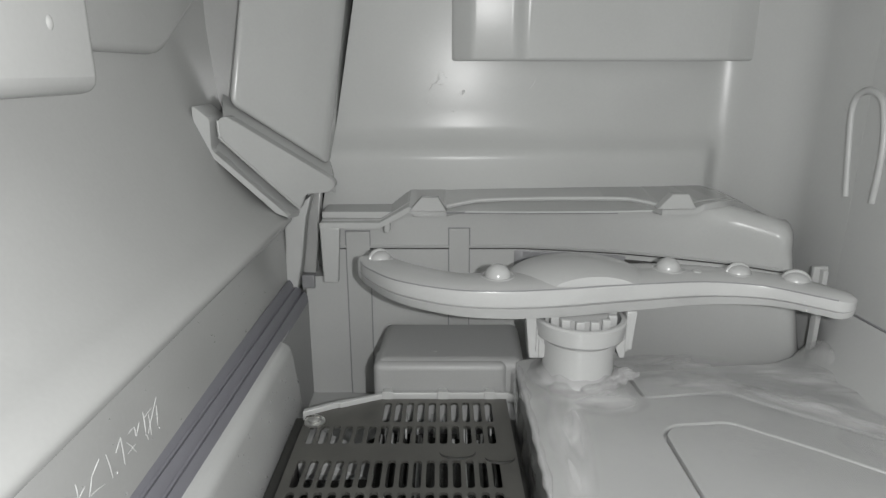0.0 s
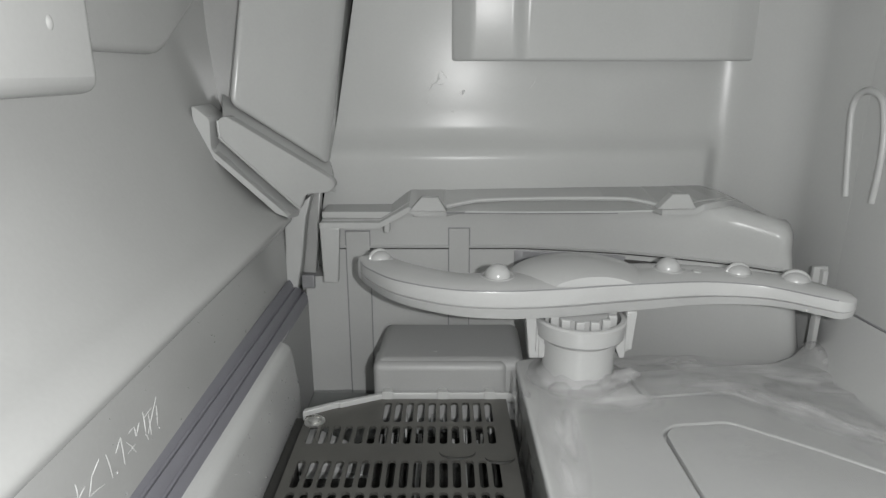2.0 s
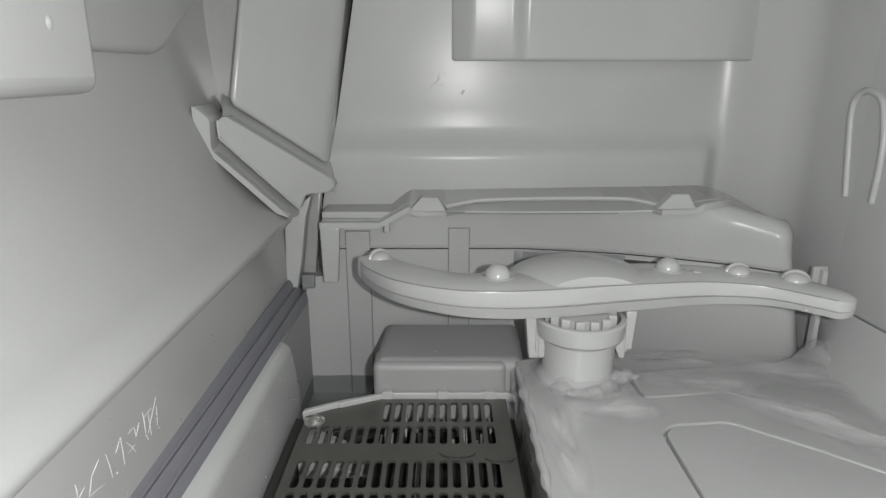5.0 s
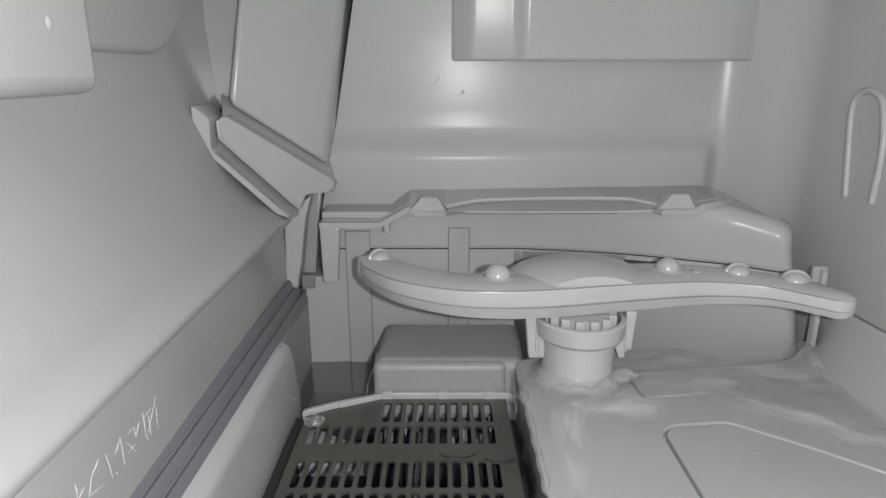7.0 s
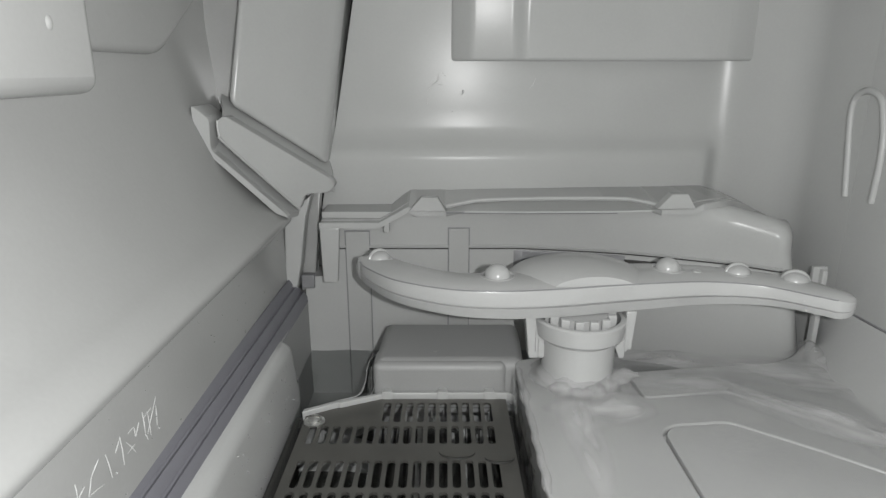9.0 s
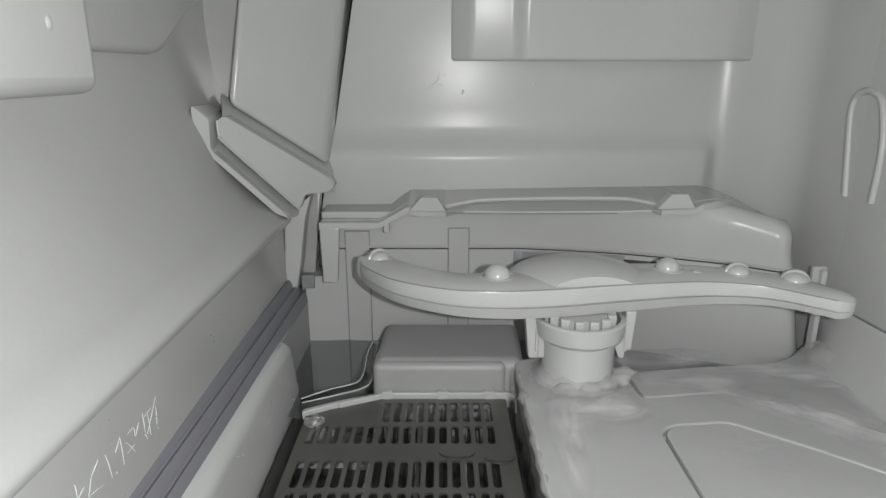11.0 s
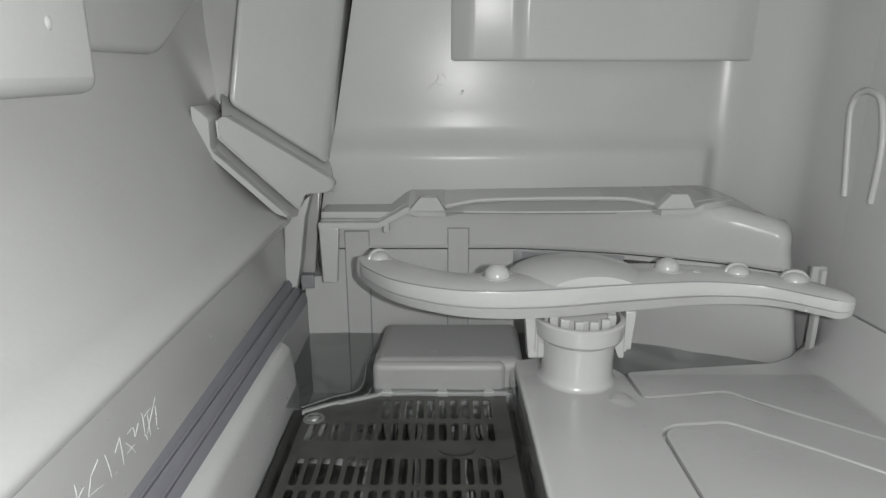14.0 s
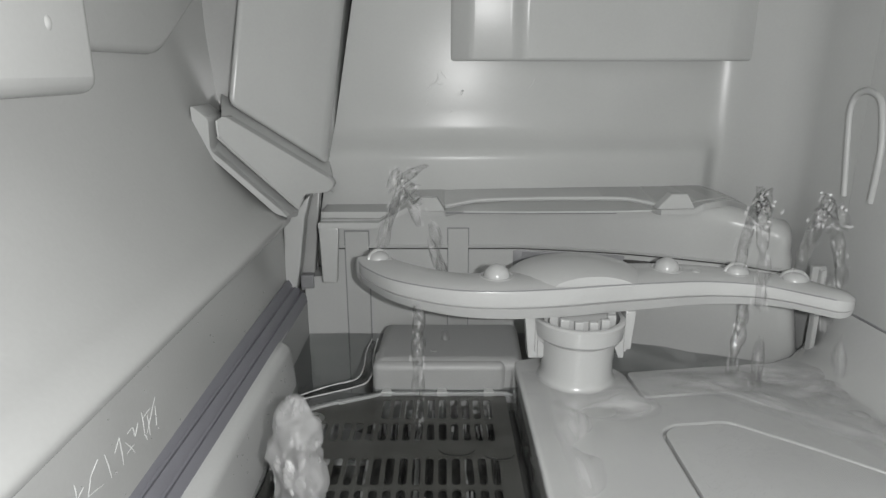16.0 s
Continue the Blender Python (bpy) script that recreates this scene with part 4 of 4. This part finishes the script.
def froth_lumps():
    """White clumps that leap where the inflow strikes the neck and runs over the edge of the sump cover."""
    made = []
    rng = random.Random(17)
    spots = [(0.088, 0.326, 0.0735), (0.097, 0.331, 0.0745), (0.080, 0.325, 0.0722), (0.104, 0.338, 0.0760), (0.070, 0.330, 0.0722), (0.112, 0.345, 0.0740)]
    for i, (x, y, z) in enumerate(spots):
        bm = lump(rng.uniform(0.0050, 0.0085), rng.uniform(0.0035, 0.006), rng.uniform(0.0025, 0.0040), 120 + i, 0.4, 1.3, 4)
        ob = tagged(part("froth", bm, SPLASH), "white froth leaping on the sump cover", "water", "froth on the sump cover")
        made.append((ob, (x, y, z), i))
    path = [(0.0012 * noise.noise(Vector((k * 0.23, 4, 1))), 0.19 + 0.0022 * k, 0.0008 * noise.noise(Vector((k * 0.3, 9, 1)))) for k in range(82)]
    roll = tube(path, [0.0004 + 0.0028 * min(1.0, (81 - k) / 6, k / 20) * (0.6 + 0.7 * noise.noise(Vector((k * 0.17, 2, 6)))) for k in range(82)], 12)
    ob = tagged(part("edge_roll", roll, SPLASH), "rounded roll of water along the edge of the sump cover", "water")
    made.append((ob, (0.0482, 0.0, 0.0696), 9))
    return made


def spill():
    """Water that runs down the side of the sump cover."""
    bm = bmesh.new()
    rows = []
    for j in range(61):
        y = 0.19 + 0.182 * j / 60
        row = []
        for i in range(25):
            z = 0.0702 - 0.058 * i / 24
            w = 0.0030 * noise.noise(Vector((y * 70, z * 30, 2))) + 0.0012 * noise.noise(Vector((y * 200, z * 50, 5)))
            row.append(bm.verts.new((0.0462 - 0.0006 * i / 24 - abs(w) - (0.0010 if i > 1 else -0.002), y, z)))
        rows.append(row)
    for a, b in zip(rows, rows[1:]):
        for i in range(24):
            bm.faces.new((a[i], b[i], b[i + 1], a[i + 1]))
    ob = part("spilling_water", bm, FILM)
    return tagged(ob, "clear water spilling down the sump cover side", "water")


def fountain():
    bm = bmesh.new()
    bmesh.ops.create_icosphere(bm, subdivisions=5, radius=1.0)
    for v in bm.verts:
        d = v.co.normalized()
        wide = 1.0 - 0.10 * max(0.0, d.z)
        p = Vector((d.x * 0.0130 * wide, d.y * 0.0115 * wide, d.z * 0.037))
        w = 1 + 0.45 * noise.noise(p * 75) + 0.18 * noise.noise(p * 190 + Vector((3, 0, 0)))
        v.co = Vector((p.x * w, p.y * w, p.z * (1 + 0.08 * noise.noise(p * 90))))
    ob = part("fountain", bm, MIST)
    rng = random.Random(5)
    drops = bmesh.new()
    for i in range(240):
        z = rng.uniform(-0.036, 0.036)
        wide = 0.0135 * math.sqrt(max(0.05, 1 - (z / 0.039) ** 2))
        t = rng.uniform(0, 6.3)
        q = wide * math.sqrt(rng.random())
        bmesh.ops.create_icosphere(drops, subdivisions=1, radius=0.0004 + 0.0012 * rng.random() ** 2, matrix=Matrix.Translation((q * math.cos(t), q * math.sin(t), z)) @ Matrix.Rotation(t, 4, "X") @ Matrix.Diagonal((1, 1, rng.uniform(1, 2), 1)))
    tagged(part("drops", drops, SPLASH, ob, "many fine drops", angle=180), kind="stuff")
    for i in range(16):
        z, t = rng.uniform(-0.033, 0.018), rng.uniform(4.0, 5.6)
        wide = 0.0120 * math.sqrt(max(0.05, 1 - (z / 0.040) ** 2))
        r = rng.uniform(0.0010, 0.0026)
        own = lump(r * 0.8, r * 0.6, r * 1.7, 40 + i, 0.6, 1.4, 3)
        own.transform(Matrix.Translation((wide * math.cos(t), wide * math.sin(t), z)) @ Matrix.Rotation(rng.uniform(-0.5, 0.5), 4, "Y"))
        part("fleck", own, FROTH if i % 3 == 0 else SPLASH, ob)
    return tagged(ob, "white burst of water rising from the filter", "water")


def caps_and_splashes():
    """Swells over the nozzles, splashes where the jets land, and one bubble on the water."""
    made = []
    # swells coloured froth white in place of the glints on clear water
    for i, (x, y) in enumerate(((-0.0418, 0.3935), (0.1813, 0.3610), (0.2095, 0.3460))):
        ob = tagged(part("nozzle_swell", lump(0.0064, 0.0055, 0.0042, 50 + i, 0.3, 1.5, 3), FROTH), "small swell of water over a spray nozzle", "water", "swells over the nozzles")
        made.append((ob, (x, y), 0.1235, 0.1395, [(14.05, 0), (14.15, 1), (14.3, 0), (14.65, 0), (14.8, 1.0), (15.05, 0.9), (15.2, 0), (15.62, 0), (15.7, 1), (15.8, 0), (16.0, 0)]))
    spots = ((0.2050, 0.3420), (0.2180, 0.3300), (0.2330, 0.3330), (0.1840, 0.3440), (0.2260, 0.3150))
    for i, (x, y) in enumerate(spots):
        ob = tagged(part("landing_splash", blob_sheet(0, 0, 0.020 + 0.004 * (i % 3), 0.010, 30 * i, 0.0, 0.0022, 60, 60 + i), FOAM), "low splash of water on the sump cover", "water", "splashes on the sump cover")
        made.append((ob, (x, y), 0.0600, 0.0704, [(14.3, 0), (14.45, 1.0), (14.7, 0.9), (15.0, 0.7), (15.3, 0), (15.8, 0), (15.9, 1.0), (16.0, 1.1 if i < 2 else 0.9)]))
    for i, (x, y) in enumerate(((0.1780, 0.3590), (0.1860, 0.3560), (0.1950, 0.3500), (0.2100, 0.3350), (0.2170, 0.3310), (0.2190, 0.3380))):
        ob = tagged(part("arm_splash", lump(0.0050, 0.0036, 0.0030 + 0.0006 * (i % 3), 80 + i, 0.5, 1.6, 3), FROTH), "white splash of water on the spray arm", "water", "splashes on the spray arm")
        made.append((ob, (x, y), 0.1258, 0.1325, [(14.25, 0), (14.4, 1.0), (14.5, 0.9 if i > 2 else 0.6), (14.62, 0.0), (15.8, 0), (15.86, 0.9), (15.92, 1.0), (15.98, 0.2), (16.0, 0)]))
    ball = tagged(part("bubble", lump(0.0052, 0.0052, 0.0036, 71, 0.1, 1.0, 3), FILM), "clear bubble drifting on the water", "water")
    return made, ball


tub()
door()
sill()
sump_cover()
grate()
pump_box()
arm = spray_arm()
arm_mount()
pool_water = pool()
filter_water = grate_pool()
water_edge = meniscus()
spurt_list = spurts()
streaks = running_water()
neck_foam = neck_water()
film_sheet = wet_film()
spill_sheet = spill()
froths = froth_lumps()
burst = fountain()
swells, bubble = caps_and_splashes()


def motions():
    levels = [(0.0, -0.002), (1.5, 0.001), (3.5, 0.0074), (7.0, 0.0275), (9.0, 0.0375), (11.3, 0.0475), (12.5, 0.0520), (13.4, 0.0525), (16.0, 0.0522)]
    walk(pool_water, [(t, pose(0.0, 0.0, z)) for t, z in levels])
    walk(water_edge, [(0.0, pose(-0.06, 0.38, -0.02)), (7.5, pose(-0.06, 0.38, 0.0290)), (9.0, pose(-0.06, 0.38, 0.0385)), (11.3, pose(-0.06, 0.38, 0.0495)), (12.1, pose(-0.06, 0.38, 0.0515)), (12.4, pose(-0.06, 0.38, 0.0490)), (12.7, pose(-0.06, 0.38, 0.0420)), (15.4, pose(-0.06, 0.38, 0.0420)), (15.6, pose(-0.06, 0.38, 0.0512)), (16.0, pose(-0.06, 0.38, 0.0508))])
    # the filter drains at first and fills once the water comes over the rim
    deep = [(0.0, 0.0300), (3.0, 0.0320), (6.0, 0.0335), (9.0, 0.0420), (11.0, 0.0465), (11.5, 0.0490), (12.0, 0.0512), (12.5, 0.0520), (16.1, 0.0522)]
    rows = []
    for i in range(81):
        t = i * 0.2
        z = float(np.interp(t, [q[0] for q in deep], [q[1] for q in deep]))
        calm = 1.0 if t < 11 else 0.35
        rows.append((t, pose(0.003 * calm * math.sin(t * 5.1), 0.004 * calm * math.sin(t * 4.3 + 1), z + 0.0006 * calm * math.sin(t * 7))))
    walk(filter_water, rows)
    home = (0.083, 0.353, 0.112)
    walk(arm, [(0.0, pose(*home)), (14.1, pose(*home)), (14.3, pose(*home, 0, 0, 0.4)), (14.5, pose(*home, 0, 0, 0.6)), (15.0, pose(*home, 0, 0, 0.3)), (15.4, pose(*home)), (15.8, pose(*home, 0, 0, 0.3)), (16.0, pose(*home, 0, 0, 0.2))])
    # white water slides to and fro while the tub fills, then drains away
    for ob, (x, y, z), turn, seed in streaks:
        rows = []
        for i in range(49):
            t = i * 0.25
            rows.append((t, pose(x + 0.006 * math.sin(t * 2.3 + seed), y + 0.005 * math.sin(t * 3.1 + seed * 2), z + 0.0005 * math.sin(t * 5 + seed), 0, 0, turn + 4 * math.sin(t * 1.7 + seed))))
        low = {1: 0.0032, 4: 0.0032, 6: 0.0032, 7: 0.0065, 8: 0.0130, 9: 0.0400}.get(seed, 0.0045)
        settle = low if seed > 6 else 0.0
        after = [(12.5, 0, 0, low), (14.4, 0, 0, low), (14.6, 0.004, 0, settle or 0.0012), (15.0, -0.003, 0, settle or 0.0010), (15.5, 0, -0.003, settle or 0.0014), (16.0, 0.003, 0, settle or 0.0008)]
        rows += [(t, pose(x + p, y + q, z - r, 0, 0, turn)) for t, p, q, r in after]
        walk(ob, rows)
    rows = [(i * 0.2, pose(0.083, 0.350, 0.0715 + 0.0012 * math.sin(i * 1.9), 0, 0, 9 * math.sin(i * 1.3))) for i in range(60)]
    walk(neck_foam, rows + [(12.2, pose(0.083, 0.350, 0.066)), (12.5, pose(0.083, 0.350, 0.040)), (16.0, pose(0.083, 0.350, 0.040))])
    for ob, (x, y, z), i in froths:
        rows = []
        for k in range(61):
            t = k * 0.2
            up = 0.0030 * noise.noise(Vector((t * 1.9, i * 3.7, 1.0)))
            rows.append((t, pose(x + 0.003 * noise.noise(Vector((t * 1.5, i * 2.3, 5.0))), y + 0.003 * noise.noise(Vector((t * 1.7, i * 2.9, 8.0))), z - 0.001 + up, 0, 0, (50 if i < 9 else 0) * noise.noise(Vector((t * 0.8, i, 2.0))))))
        walk(ob, rows + [(12.5, pose(x + 0.010, y, z - 0.016)), (16.0, pose(x + 0.010, y, z - 0.016))])
    walk(film_sheet, [(i * 0.25, pose(0.0485 + 0.001 * math.sin(i * 1.7), 0.0005 + 0.003 * math.sin(i * 1.3), 0.0709 + 0.0001 * math.sin(i))) for i in range(65)])
    walk(spill_sheet, [(i * 0.25, pose(0.0005 * math.sin(i * 2.1), 0.004 * math.sin(i * 1.1), 0.0)) for i in range(65)])
    tops = [(0.0, 0.030), (13.95, 0.030), (14.1, 0.057), (14.2, 0.072), (14.3, 0.078), (14.4, 0.070), (14.5, 0.087), (14.6, 0.081), (14.7, 0.063), (14.8, 0.052), (14.95, 0.030), (15.6, 0.030), (15.7, 0.058), (15.8, 0.097), (15.9, 0.088), (16.0, 0.108)]
    walk(burst, [(t, pose(-0.069, 0.258, z - 0.038, 0, 0, 8 * math.sin(t * 40))) for t, z in tops])
    for ob, (x, y), low, high, rows in swells:
        walk(ob, [(0.0, pose(x, y, low))] + [(t, pose(x, y, low + (high - low) * k, 0, 0, 20 * math.sin(t * 9))) for t, k in rows])
    walk(bubble, [(0.0, pose(-0.022, 0.336, 0.020)), (11.9, pose(-0.022, 0.336, 0.045)), (12.3, pose(-0.023, 0.334, 0.0525)), (12.8, pose(-0.027, 0.325, 0.0530)), (13.4, pose(-0.038, 0.300, 0.0530)), (14.0, pose(-0.044, 0.285, 0.0530)), (15.0, pose(-0.0475, 0.278, 0.0530)), (16.0, pose(-0.0478, 0.278, 0.0528))])
    # every spurt waits in the arm, flies, and ends under the water
    for ob, (mesh, spot, t0, v, turn, y) in zip(spurt_list, SPURTS):
        first = math.ceil(t0 * FPS)
        rest = pose(spot[0], y, 0.1250, 0, 75, 0)
        rows = [(0.0, rest), ((first - 1) / FPS, rest)]
        k = first
        while k <= 16 * FPS:
            t = k / FPS - t0
            z = spot[2] + v[2] * t - 4.905 * t * t
            fall = v[2] - 9.81 * t
            side = max(-70.0, min(70.0, math.degrees(math.atan2(v[0], abs(fall) + 0.12)))) * (1 if fall > 0 else -1)
            fore = max(-70.0, min(70.0, math.degrees(math.atan2(-v[1], abs(fall) + 0.12)))) * (1 if fall > 0 else -1)
            if z < 0.030 or t > 0.6:
                break
            rows.append((k / FPS, pose(spot[0] + v[0] * t, spot[1] + v[1] * t, z, fore, side, 0) @ pose(0, 0, 0, 0, 0, turn)))
            k += 1
        if k < 16 * FPS:
            end = pose(spot[0] + v[0] * 0.3, spot[1] + v[1] * 0.3, -0.025)
            rows += [(k / FPS, end), (16.0, end)]
        walk(ob, rows)


motions()
